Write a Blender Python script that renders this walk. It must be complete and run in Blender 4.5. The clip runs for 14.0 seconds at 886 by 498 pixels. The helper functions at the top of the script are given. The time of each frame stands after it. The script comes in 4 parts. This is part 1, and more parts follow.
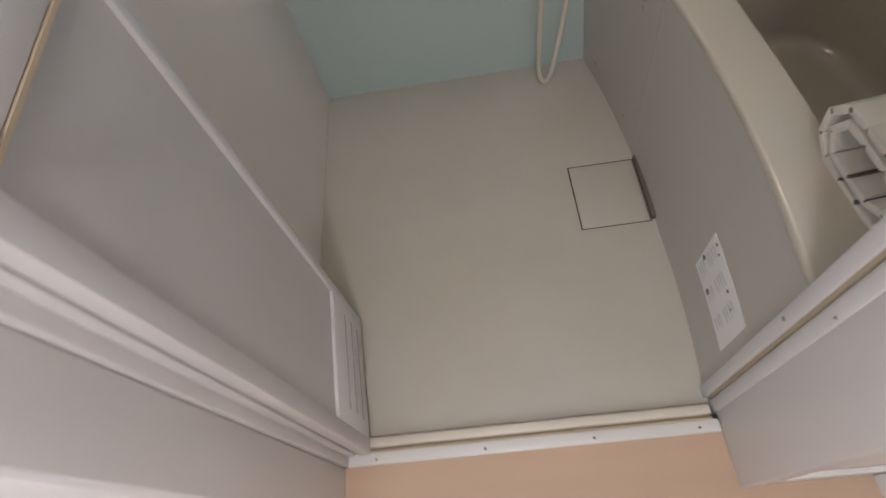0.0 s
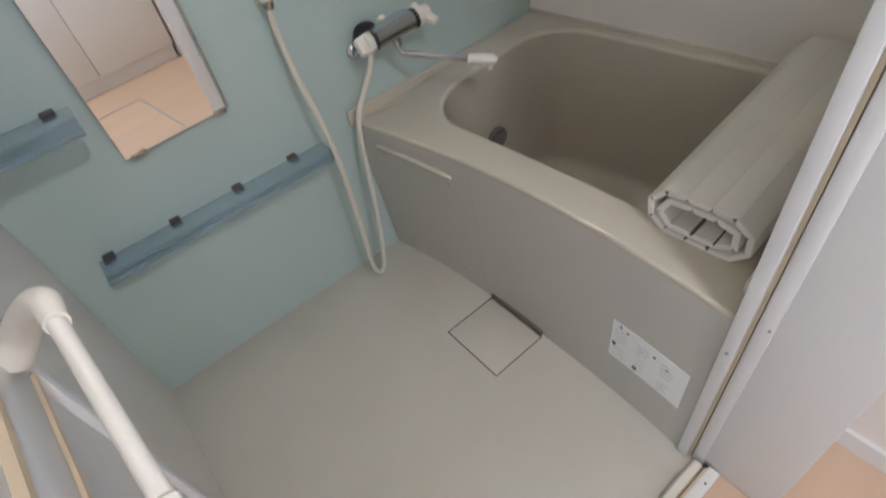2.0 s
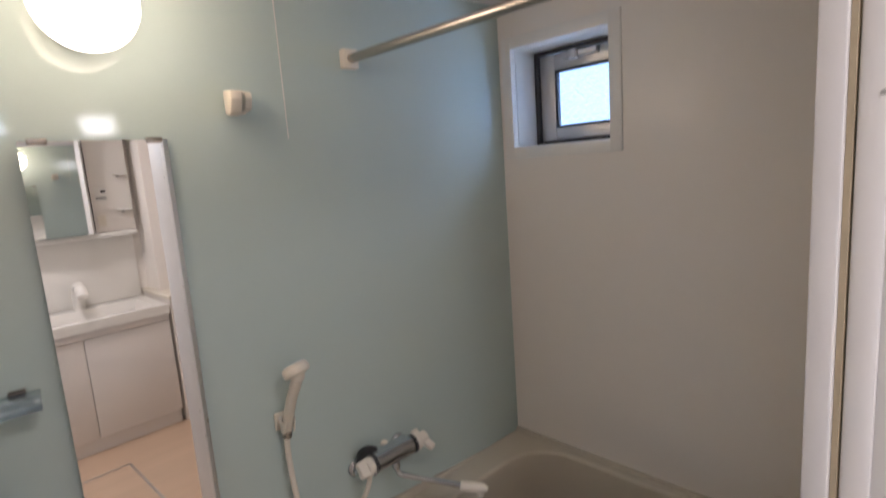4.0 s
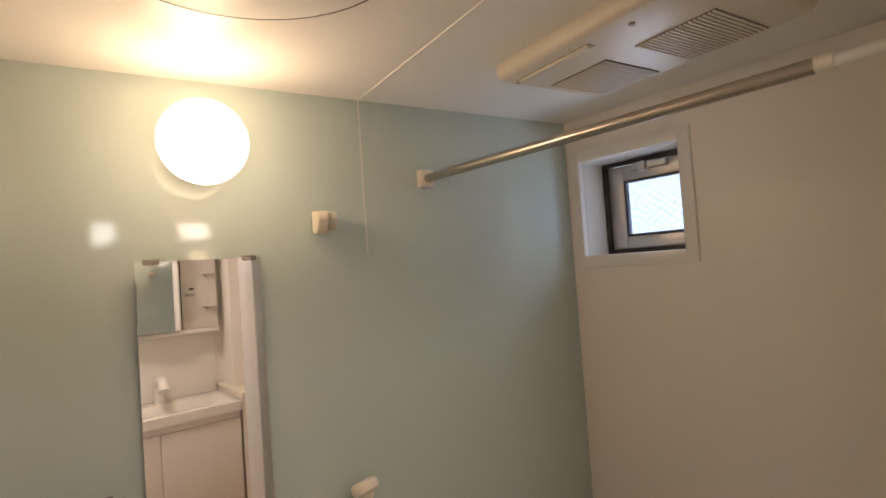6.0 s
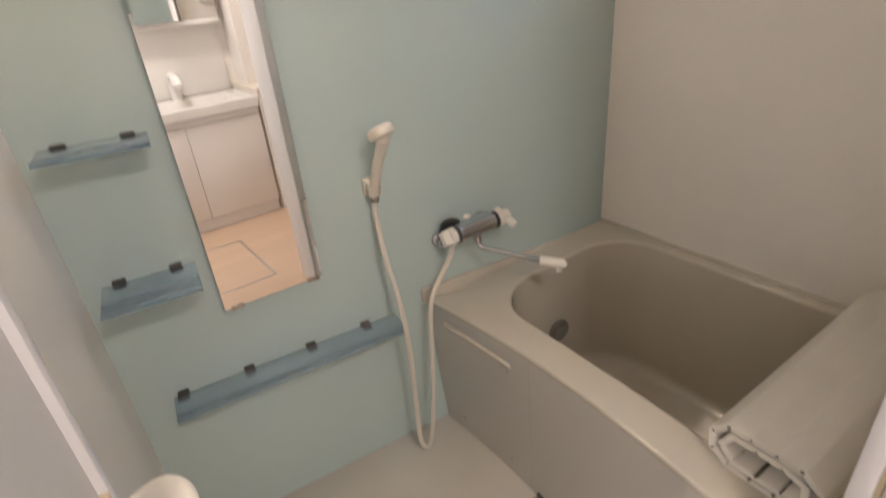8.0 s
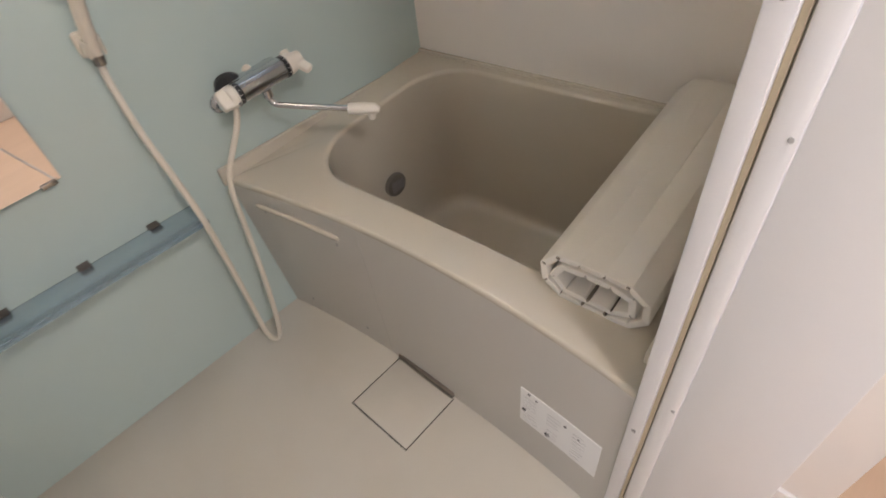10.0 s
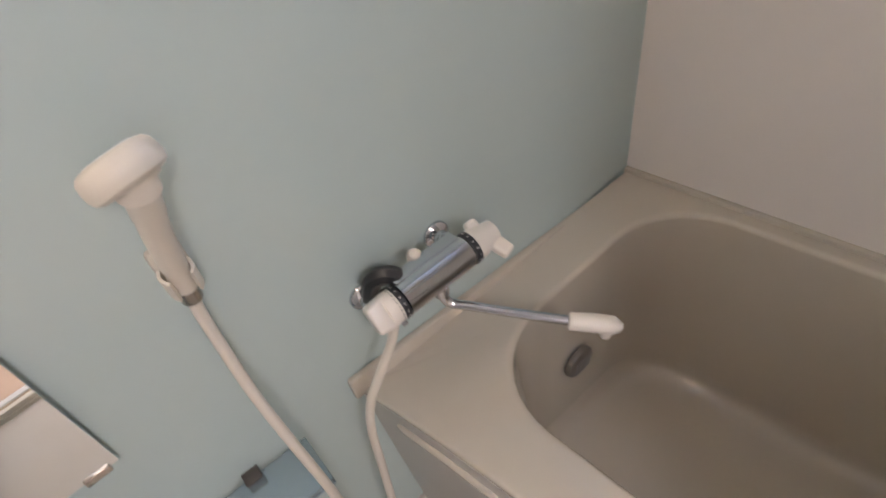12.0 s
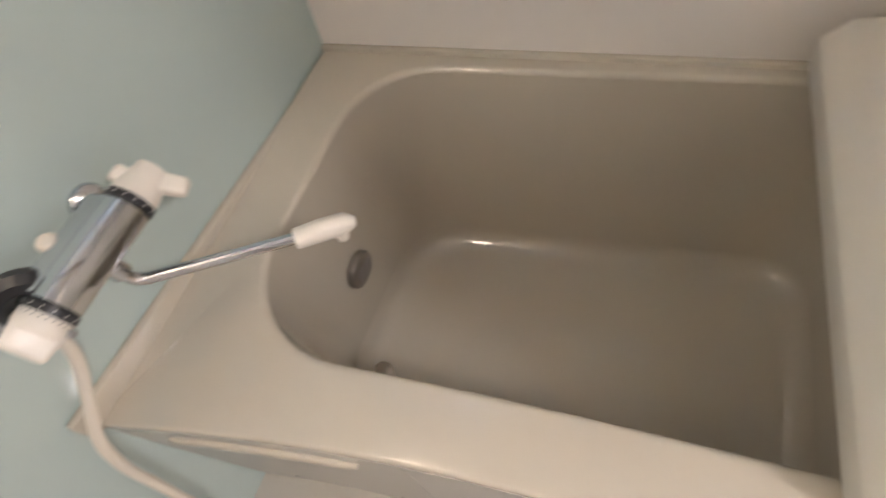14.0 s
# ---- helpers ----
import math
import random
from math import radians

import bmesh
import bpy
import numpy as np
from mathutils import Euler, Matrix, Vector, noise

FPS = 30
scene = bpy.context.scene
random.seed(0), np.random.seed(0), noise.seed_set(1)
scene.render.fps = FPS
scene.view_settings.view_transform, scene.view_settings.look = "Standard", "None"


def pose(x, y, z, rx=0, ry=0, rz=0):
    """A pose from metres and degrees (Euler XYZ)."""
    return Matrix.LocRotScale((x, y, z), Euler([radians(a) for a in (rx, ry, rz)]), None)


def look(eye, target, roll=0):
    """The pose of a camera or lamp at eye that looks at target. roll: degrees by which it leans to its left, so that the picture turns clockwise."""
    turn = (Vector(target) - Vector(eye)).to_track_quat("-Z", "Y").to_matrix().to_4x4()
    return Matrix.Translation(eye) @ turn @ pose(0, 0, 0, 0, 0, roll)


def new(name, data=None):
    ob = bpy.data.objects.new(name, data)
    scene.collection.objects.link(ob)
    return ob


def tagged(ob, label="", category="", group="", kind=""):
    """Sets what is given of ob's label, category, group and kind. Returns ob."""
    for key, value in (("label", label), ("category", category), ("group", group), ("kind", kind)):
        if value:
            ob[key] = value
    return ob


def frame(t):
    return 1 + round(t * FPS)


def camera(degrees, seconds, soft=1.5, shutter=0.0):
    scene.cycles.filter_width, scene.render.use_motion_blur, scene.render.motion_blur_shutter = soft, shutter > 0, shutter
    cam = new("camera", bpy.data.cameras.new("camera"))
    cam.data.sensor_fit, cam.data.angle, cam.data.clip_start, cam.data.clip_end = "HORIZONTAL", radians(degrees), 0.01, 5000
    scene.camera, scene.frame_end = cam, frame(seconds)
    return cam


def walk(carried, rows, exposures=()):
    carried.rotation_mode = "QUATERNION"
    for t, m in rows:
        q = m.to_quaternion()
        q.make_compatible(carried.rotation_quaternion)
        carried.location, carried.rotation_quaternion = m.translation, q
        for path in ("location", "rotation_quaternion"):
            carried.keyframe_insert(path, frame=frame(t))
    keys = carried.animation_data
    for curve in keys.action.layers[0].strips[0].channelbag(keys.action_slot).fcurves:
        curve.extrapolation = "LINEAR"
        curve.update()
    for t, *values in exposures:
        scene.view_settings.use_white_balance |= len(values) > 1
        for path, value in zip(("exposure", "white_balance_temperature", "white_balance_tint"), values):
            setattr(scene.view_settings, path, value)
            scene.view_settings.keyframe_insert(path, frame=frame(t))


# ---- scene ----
cam = camera(80.7, 14.0, soft=1.6, shutter=0.4)
PATH = [
    (0, (0.487, -1.405, 1.266), (0.312, -0.401, -0.454), -16.1),
    (0.5, (0.388, -1.285, 1.235), (0.324, -0.295, -0.501), -21.5),
    (1, (0.321, -1.234, 1.258), (0.515, -0.204, -0.446), -19.7),
    (1.5, (0.272, -1.255, 1.303), (0.781, -0.144, -0.28), -14.4),
    (2, (0.273, -1.277, 1.334), (1.014, -0.085, -0.091), -11.2),
    (2.5, (0.277, -1.282, 1.392), (1.191, 0.022, 0.182), -9.2),
    (3, (0.275, -1.283, 1.463), (1.346, 0.125, 0.529), -7.0),
    (3.5, (0.272, -1.287, 1.53), (1.438, 0.206, 0.889), -5.0),
    (4, (0.265, -1.309, 1.578), (1.49, 0.242, 1.271), -4.1),
    (4.2, (0.266, -1.295, 1.597), (1.51, 0.257, 1.388), -4.2),
    (6.3, (0.231, -1.31, 1.637), (1.245, 0.412, 1.705), -4.3),
    (6.5, (0.225, -1.308, 1.642), (1.209, 0.434, 1.654), -4.3),
    (7, (0.229, -1.298, 1.594), (1.171, 0.448, 1.348), -4.1),
    (7.5, (0.242, -1.29, 1.508), (1.128, 0.404, 0.92), -4.5),
    (8, (0.251, -1.283, 1.44), (1.073, 0.287, 0.513), -5.2),
    (8.5, (0.272, -1.289, 1.381), (1.037, 0.108, 0.172), -6.2),
    (8.7, (0.274, -1.291, 1.358), (1.044, 0.029, 0.068), -6.5),
    (10.8, (0.637, -1.028, 1.31), (1.667, -0.036, -0.088), -7.6),
    (11, (0.675, -0.946, 1.311), (1.661, 0.079, -0.095), -8.3),
    (11.5, (0.714, -0.746, 1.313), (1.556, 0.44, -0.061), -10.4),
    (12, (0.717, -0.550, 1.313), (1.512, 0.682, -0.047), -10.5),
    (12.5, (0.721, -0.454, 1.292), (1.505, 0.758, -0.091), -10.0),
    (13, (0.721, -0.443, 1.257), (1.515, 0.653, -0.215), -11.0),
    (13.5, (0.781, -0.502, 1.215), (1.653, 0.364, -0.364), -12.2),
    (14, (0.846, -0.598, 1.185), (1.825, -0.031, -0.464), -13.1),
]
EXPOSURE = [
    (0.0, -0.18, 6600, 14), (0.5, 0.07, 6500, 11), (1.0, 0.06, 6250, 12), (1.5, 0.12, 6150, 10), (3.0, 0.16, 6450, 15), (3.5, 0.05, 6600, 17), (4.0, -0.36, 6900, 19), (6.3, -0.53, 9450, 23), (7.0, -0.32, 9000, 22),
    (7.6, 0.07, 8100, 18), (8.0, 0.22, 7400, 18), (8.5, 0.24, 6900, 16), (11.0, 0.38, 6950, 18), (12.5, 0.38, 6650, 22), (13.5, 0.54, 6850, 20), (14.0, 0.8, 7000, 18),
]
walk(cam, [(t, look(eye, target, roll)) for t, eye, target, roll in PATH], EXPOSURE)

# ---- light ----
world = bpy.data.worlds.new("sky")
scene.world = world
world.use_nodes = True
wn, wl = world.node_tree.nodes, world.node_tree.links
sky = wn.new("ShaderNodeTexSky")
sky.sky_type, sky.sun_disc = "NISHITA", False
sky.sun_elevation, sky.sun_rotation = radians(40), radians(4)
wl.new(sky.outputs[0], wn["Background"].inputs[0])
wn["Background"].inputs[1].default_value = 0.1

sun = new("sun", bpy.data.lights.new("sun", "SUN"))
sun.data.energy, sun.data.angle, sun.data.color = 2.0, radians(1), (1, 0.95, 0.88)
sun.matrix_world = look((0, 0, 0), (0.05, -0.75, -0.65))

GLOBE = 19.0
SKEW = 0.1                    # the window wall runs out of square: x grows by this for each metre from the mint wall
day = new("window_daylight", bpy.data.lights.new("window_daylight", "AREA"))
day.data.shape, day.data.size, day.data.size_y = "RECTANGLE", 0.42, 0.36
day.data.energy, day.data.color = 12.0, (0.44, 0.65, 1.0)
day.matrix_world = look((1.86, -0.22, 1.79), (1.05, -0.30, 1.68))

# assumed lamp, out of view, added to light the washroom
room = new("washroom_assumed_lamp", bpy.data.lights.new("washroom_assumed_lamp", "AREA"))
room.data.shape, room.data.size = "DISK", 0.3
room.data.energy, room.data.color = 15.5, (0.93, 0.945, 1.0)
room.matrix_world = look((0.5, -2.05, 2.33), (0.5, -2.05, 0.0))

dusk = new("washroom_window_daylight", bpy.data.lights.new("washroom_window_daylight", "AREA"))
dusk.data.shape, dusk.data.size, dusk.data.size_y = "RECTANGLE", 0.26, 0.20
dusk.data.energy, dusk.data.color = 4.0, (0.66, 0.82, 1.0)
dusk.matrix_world = look((0.12, -2.9, 2.0), (0.5, -1.2, 1.0))

# cool fill through an added, unseen side window, for the casing and bath
side = new("washroom_side_fill", bpy.data.lights.new("washroom_side_fill", "AREA"))
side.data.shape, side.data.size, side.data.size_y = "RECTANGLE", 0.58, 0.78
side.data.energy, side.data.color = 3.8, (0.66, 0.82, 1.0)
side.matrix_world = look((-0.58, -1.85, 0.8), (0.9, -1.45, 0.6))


# ---- materials ----
def mat(name, color, rough=0.5, metal=0.0, scale=30.0, vary=0.06, bump=0.0, fine=400.0, coat=0.0, coat_rough=0.08, hue=(1, 1, 1), stain=0.0):
    """A surface with a base colour, two scales of variation, relief and gloss."""
    m = bpy.data.materials.new(name)
    m.use_nodes = True
    n, l = m.node_tree.nodes, m.node_tree.links
    b = n["Principled BSDF"]
    b.inputs["Roughness"].default_value = rough
    b.inputs["Metallic"].default_value = metal
    b.inputs["Coat Weight"].default_value = coat
    b.inputs["Coat Roughness"].default_value = coat_rough
    co = n.new("ShaderNodeTexCoord")
    big = n.new("ShaderNodeTexNoise")
    big.inputs["Scale"].default_value, big.inputs["Detail"].default_value = scale / 10, 4
    small = n.new("ShaderNodeTexNoise")
    small.inputs["Scale"].default_value, small.inputs["Detail"].default_value = fine, 3
    l.new(co.outputs["Object"], big.inputs["Vector"])
    l.new(co.outputs["Object"], small.inputs["Vector"])
    add = n.new("ShaderNodeMath")
    add.operation = "MULTIPLY_ADD"
    add.inputs[1].default_value = 0.35
    l.new(small.outputs["Fac"], add.inputs[0])
    l.new(big.outputs["Fac"], add.inputs[2])
    ramp = n.new("ShaderNodeValToRGB")
    ramp.color_ramp.elements[0].position, ramp.color_ramp.elements[1].position = 0.35, 1.0
    lo = tuple(c * (1 - vary) * h for c, h in zip(color, hue))
    hi = tuple(min(1, c * (1 + vary)) for c in color)
    ramp.color_ramp.elements[0].color, ramp.color_ramp.elements[1].color = (*lo, 1), (*hi, 1)
    l.new(add.outputs[0], ramp.inputs[0])
    l.new(ramp.outputs[0], b.inputs["Base Color"])
    if stain:
        rr = n.new("ShaderNodeMapRange")
        rr.inputs["To Min"].default_value, rr.inputs["To Max"].default_value = max(0.02, rough - stain), rough + stain
        l.new(big.outputs["Fac"], rr.inputs["Value"])
        l.new(rr.outputs[0], b.inputs["Roughness"])
    if bump:
        bp = n.new("ShaderNodeBump")
        bp.inputs["Strength"].default_value, bp.inputs["Distance"].default_value = bump, 0.002
        l.new(small.outputs["Fac"], bp.inputs["Height"])
        l.new(bp.outputs[0], b.inputs["Normal"])
    return m


def glass(name, color, rough=0.0, alpha=1.0):
    m = bpy.data.materials.new(name)
    m.use_nodes = True
    b = m.node_tree.nodes["Principled BSDF"]
    b.inputs["Base Color"].default_value = (*color, 1)
    b.inputs["Roughness"].default_value = rough
    b.inputs["Transmission Weight"].default_value = alpha
    b.inputs["IOR"].default_value = 1.45
    return m


def glow(name, color, strength):
    m = bpy.data.materials.new(name)
    m.use_nodes = True
    b = m.node_tree.nodes["Principled BSDF"]
    b.inputs["Base Color"].default_value = (0.9, 0.88, 0.84, 1)
    b.inputs["Emission Color"].default_value = (*color, 1)
    b.inputs["Emission Strength"].default_value = strength
    return m


MINT = mat("mint_panel", (0.515, 0.617, 0.585), 0.06, scale=6, vary=0.03, fine=700, bump=0.004, stain=0.02)
PANEL = mat("white_panel", (0.82, 0.765, 0.705), 0.33, scale=8, vary=0.03, fine=500, bump=0.05)
CEIL = mat("ceiling_panel", (0.84, 0.82, 0.78), 0.3, scale=6, vary=0.02, fine=500, bump=0.03)
FLOOR = mat("bath_floor", (0.56, 0.525, 0.465), 0.42, scale=22, vary=0.075, fine=900, bump=0.22, hue=(1, 0.965, 0.89), stain=0.08)
TUB = mat("tub_resin", (0.585, 0.525, 0.43), 0.08, scale=10, vary=0.03, fine=600, bump=0.0015, coat=1.0, coat_rough=0.03, stain=0.02)
APRON = mat("apron_resin", (0.515, 0.485, 0.44), 0.32, scale=12, vary=0.03, fine=600, bump=0.04)
COVER = mat("cover_resin", (0.74, 0.69, 0.61), 0.45, scale=60, vary=0.05, fine=500, bump=0.06)
COVER_JOINT_SHADE = mat("cover_joint_shade", (0.20, 0.165, 0.125), 0.6, scale=60, vary=0.08)
WHITE = mat("white_resin", (0.80, 0.775, 0.73), 0.28, scale=40, vary=0.03, bump=0.02)
CREAM = mat("cream_resin", (0.76, 0.69, 0.58), 0.35, scale=40, vary=0.04, bump=0.02)
FRAME = mat("door_frame_resin", (0.74, 0.72, 0.71), 0.3, scale=20, vary=0.04, bump=0.03)
LEAF = mat("door_leaf_panel", (0.62, 0.60, 0.575), 0.4, scale=50, vary=0.04, fine=300, bump=0.12)
GASKET = mat("yellowed_gasket", (0.46, 0.38, 0.26), 0.55, scale=60, vary=0.1)
SEAL = mat("cream_seal", (0.66, 0.53, 0.37), 0.5, scale=40, vary=0.1)
CHROME = mat("chrome", (0.64, 0.65, 0.68), 0.07, 1.0, scale=20, vary=0.03, stain=0.03)
STEEL = mat("brushed_steel", (0.50, 0.45, 0.40), 0.27, 1.0, scale=30, vary=0.06, fine=900, bump=0.05)
BLACK = mat("black_resin", (0.02, 0.02, 0.022), 0.35, scale=40, vary=0.1)
DARK = mat("dark_bronze_frame", (0.035, 0.03, 0.028), 0.4, 0.3, scale=40, vary=0.1)
SILVER = mat("silver_sash", (0.52, 0.50, 0.48), 0.35, 0.7, scale=40, vary=0.05)
GREY = mat("grey_print", (0.33, 0.32, 0.31), 0.6)
RED = mat("red_print", (0.62, 0.34, 0.25), 0.6, scale=90, vary=0.2)
PAPER = mat("sticker_paper", (0.82, 0.81, 0.79), 0.4, scale=60, vary=0.03)
KNOB = mat("knob_resin", (0.80, 0.745, 0.66), 0.3, scale=40, vary=0.03, bump=0.02)
HOSE = mat("hose_resin", (0.72, 0.66, 0.56), 0.38, scale=80, vary=0.04)
# near-black fill, painted in for the shade inside narrow gaps
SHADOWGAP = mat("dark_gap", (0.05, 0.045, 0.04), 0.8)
MIRROR = mat("mirror_silver", (0.93, 0.94, 0.93), 0.015, 1.0, scale=5, vary=0.0)
CASING = mat("casing_white", (0.78, 0.76, 0.745), 0.35, scale=20, vary=0.02, bump=0.03)
PAPERWALL = mat("wallpaper", (0.83, 0.775, 0.72), 0.75, scale=40, vary=0.04, fine=350, bump=0.25)
VANITY = mat("vanity_white", (0.78, 0.73, 0.69), 0.22, scale=20, vary=0.02, bump=0.02)
SHELF = glass("blue_acrylic", (0.64, 0.78, 0.86), 0.10, 0.82)
FROST = glass("wired_glass_pane", (0.092, 0.115, 0.15), 0.2, 1.0)
GLOBEM = glow("lit_globe", (1.0, 0.87, 0.72), GLOBE)


def dim_towards_wall(m, y_front, y_back, strength):
    """Shapes the globe's emission: dimmer next to the wall, which then clips less."""
    n, l = m.node_tree.nodes, m.node_tree.links
    co, sep, mr = n.new("ShaderNodeTexCoord"), n.new("ShaderNodeSeparateXYZ"), n.new("ShaderNodeMapRange")
    mr.interpolation_type = "SMOOTHSTEP"
    mr.inputs["From Min"].default_value, mr.inputs["From Max"].default_value = y_front, y_back
    mr.inputs["To Min"].default_value, mr.inputs["To Max"].default_value = strength, strength * 0.17
    l.new(co.outputs["Object"], sep.inputs[0])
    l.new(sep.outputs["Y"], mr.inputs["Value"])
    l.new(mr.outputs[0], n["Principled BSDF"].inputs["Emission Strength"])


dim_towards_wall(GLOBEM, -0.03, 0.055, GLOBE)
VLIGHT = glow("lit_tube", (0.86, 0.93, 1.0), 26.0)


def wood_floor():
    m = mat("peach_wood_sheet", (0.62, 0.44, 0.31), 0.35, scale=30, vary=0.08, fine=260, bump=0.04)
    n, l = m.node_tree.nodes, m.node_tree.links
    tc = [x for x in n if x.type == "TEX_COORD"][0]
    mp = n.new("ShaderNodeMapping")
    mp.inputs["Scale"].default_value = (0.25, 3.0, 1)
    l.new(tc.outputs["Object"], mp.inputs["Vector"])
    for x in [x for x in n if x.type == "TEX_NOISE"]:
        l.new(mp.outputs[0], x.inputs["Vector"])
    return m


WOOD = wood_floor()


# ---- mesh helpers ----
def mesh_of(name, bm, material, smooth=True):
    bm.normal_update()
    me = bpy.data.meshes.new(name)
    bm.to_mesh(me)
    bm.free()
    for mt in material if isinstance(material, (list, tuple)) else [material]:
        me.materials.append(mt)
    if smooth:
        me.polygons.foreach_set("use_smooth", [True] * len(me.polygons))
        me.set_sharp_from_angle(angle=radians(38))
    return me


def part(name, bm, material, parent=None, label="", smooth=True):
    ob = new(name, mesh_of(name, bm, material, smooth))
    if parent is not None:
        ob.parent = parent
    return tagged(ob, label)


def thing(name, label, category, at=(0, 0, 0), group="", kind=""):
    ob = new(name)
    ob.location = at
    return tagged(ob, label, category, group, kind)


def box(bm, x0, x1, y0, y1, z0, z1, bevel=0.0, seg=2, m=None):
    """A box, with rounded edges, added to bm."""
    b = bmesh.new()
    bmesh.ops.create_cube(b, size=1)
    for v in b.verts:
        v.co = Vector((x0 + (v.co.x + 0.5) * (x1 - x0), y0 + (v.co.y + 0.5) * (y1 - y0), z0 + (v.co.z + 0.5) * (z1 - z0)))
    if bevel:
        bmesh.ops.bevel(b, geom=b.edges[:], offset=bevel, segments=seg, profile=0.5, affect="EDGES")
    merge(bm, b, m)
    return bm


def merge(bm, b, m=None):
    if m is not None:
        b.transform(m)
    me = bpy.data.meshes.new("t")
    b.to_mesh(me)
    b.free()
    bm.from_mesh(me)
    bpy.data.meshes.remove(me)


def boxes(*rows, bevel=0.0):
    bm = bmesh.new()
    for r in rows:
        box(bm, *r[:6], bevel=r[6] if len(r) > 6 else bevel)
    return bm


def lathe(bm, profile, m=None, n=32):
    """Turns (radius, height) pairs round z."""
    b = bmesh.new()
    rings = []
    for r, z in profile:
        rings.append([b.verts.new((r * math.cos(2 * math.pi * i / n), r * math.sin(2 * math.pi * i / n), z)) for i in range(n)] if r > 1e-6 else [b.verts.new((0, 0, z))])
    for a, c in zip(rings, rings[1:]):
        for i in range(n):
            j = (i + 1) % n
            f = [a[i % len(a)], a[j % len(a)], c[j % len(c)], c[i % len(c)]]
            f = list(dict.fromkeys(f))
            if len(f) > 2:
                b.faces.new(f)
    bmesh.ops.recalc_face_normals(b, faces=b.faces[:])
    merge(bm, b, m)
    return bm


def smooth_path(pts, steps=10):
    """A Catmull-Rom curve through the points."""
    p = [Vector(q) for q in pts]
    p = [2 * p[0] - p[1]] + p + [2 * p[-1] - p[-2]]
    out = []
    for i in range(1, len(p) - 2):
        for k in range(steps):
            t = k / steps
            out.append(0.5 * (2 * p[i] + (p[i + 1] - p[i - 1]) * t + (2 * p[i - 1] - 5 * p[i] + 4 * p[i + 1] - p[i + 2]) * t * t + (3 * p[i] - p[i - 1] - 3 * p[i + 1] + p[i + 2]) * t ** 3))
    return out + [p[-2]]


def tube(bm, pts, r, n=14, caps=True):
    """A round bar along the points; r may be a list."""
    pts = [Vector(q) for q in pts]
    rs = r if isinstance(r, (list, tuple)) else [r] * len(pts)
    side = None
    rings = []
    for i, p in enumerate(pts):
        d = (pts[min(i + 1, len(pts) - 1)] - pts[max(i - 1, 0)]).normalized()
        if side is None:
            side = d.orthogonal().normalized()
        side = (side - d * side.dot(d)).normalized()
        up = d.cross(side)
        rings.append([bm.verts.new(p + rs[i] * (math.cos(2 * math.pi * k / n) * side + math.sin(2 * math.pi * k / n) * up)) for k in range(n)])
    for a, c in zip(rings, rings[1:]):
        for k in range(n):
            bm.faces.new((a[k], a[(k + 1) % n], c[(k + 1) % n], c[k]))
    if caps:
        bm.faces.new(rings[0][::-1])
        bm.faces.new(rings[-1])
    return bm


def prism(bm, outline, x0, x1, bevel=0.0, m=None):
    """Extrudes a (y, z) outline along x."""
    b = bmesh.new()
    a = [b.verts.new((x0, y, z)) for y, z in outline]
    c = [b.verts.new((x1, y, z)) for y, z in outline]
    k = len(outline)
    b.faces.new(a)
    b.faces.new(c[::-1])
    for i in range(k):
        b.faces.new((a[i], c[i], c[(i + 1) % k], a[(i + 1) % k]))
    bmesh.ops.recalc_face_normals(b, faces=b.faces[:])
    if bevel:
        bmesh.ops.bevel(b, geom=b.edges[:], offset=bevel, segments=2, profile=0.5, affect="EDGES")
    merge(bm, b, m)
    return bm


def structure(name, bm, material, label, category, smooth=False):
    return tagged(part(name, bm, material, None, "", smooth), label, category, "", "structure")


def loft(rings, close_last=True):
    """Faces between rings of equal count; the last ring may be filled."""
    bm = bmesh.new()
    vs = [[bm.verts.new(p) for p in ring] for ring in rings]
    n = len(vs[0])
    for a, c in zip(vs, vs[1:]):
        for i in range(n):
            bm.faces.new((a[i], a[(i + 1) % n], c[(i + 1) % n], c[i]))
    if close_last:
        bm.faces.new(vs[-1])
    bmesh.ops.recalc_face_normals(bm, faces=bm.faces[:])
    return bm


# ---- structure: the bath room ----
W, D, H = 1.6, 1.135, 2.1
XL, XR = 0.10, 0.935          # door opening
WF = 0.02                     # washroom floor level
DX0, DX1, DY0, DY1 = 0.746, 0.937, -0.665, -0.446   # drain cover

structure("floor", boxes((-0.08, DX0, -1.166, 0.0, -0.08, 0), (DX0, DX1, -1.166, DY0, -0.08, 0), (DX0, DX1, DY1, 0.0, -0.08, 0), (DX1, 1.0, -1.166, 0.0, -0.08, 0), (DX0, DX1, DY0, DY1, -0.08, -0.05)),
          FLOOR, "beige-grey resin bath floor with fine grain", "floor")
cover = tagged(part("drain_cover", boxes((DX0 + 0.0038, DX1 - 0.004, DY0 + 0.0034, DY1 - 0.0034, -0.02, 0.0015, 0.002)), FLOOR), "square beige drain cover set flush in the bath floor", "drain cover")
part("drain_gap_shade", boxes((DX0, DX0 + 0.0034, DY0, DY1, -0.02, -0.001), (DX0, DX1, DY0, DY0 + 0.003, -0.02, -0.001), (DX0, DX1, DY1 - 0.003, DY1, -0.02, -0.001)), SHADOWGAP, cover, "dark gap")

mint = structure("wall_north", boxes((-0.08, 1.78, 0, 0.08, -0.08, H + 0.06)), MINT, "glossy mint-green bath wall panel", "wall")
part("seam", boxes((0.8185, 0.8215, -0.0012, 0.0, 1.68, H)), WHITE, mint, "pale sealed joint")
structure("wall_west", boxes((-0.08, 0, -D, 0, -0.08, H + 0.06)), PANEL, "plain white bath wall panel", "wall")
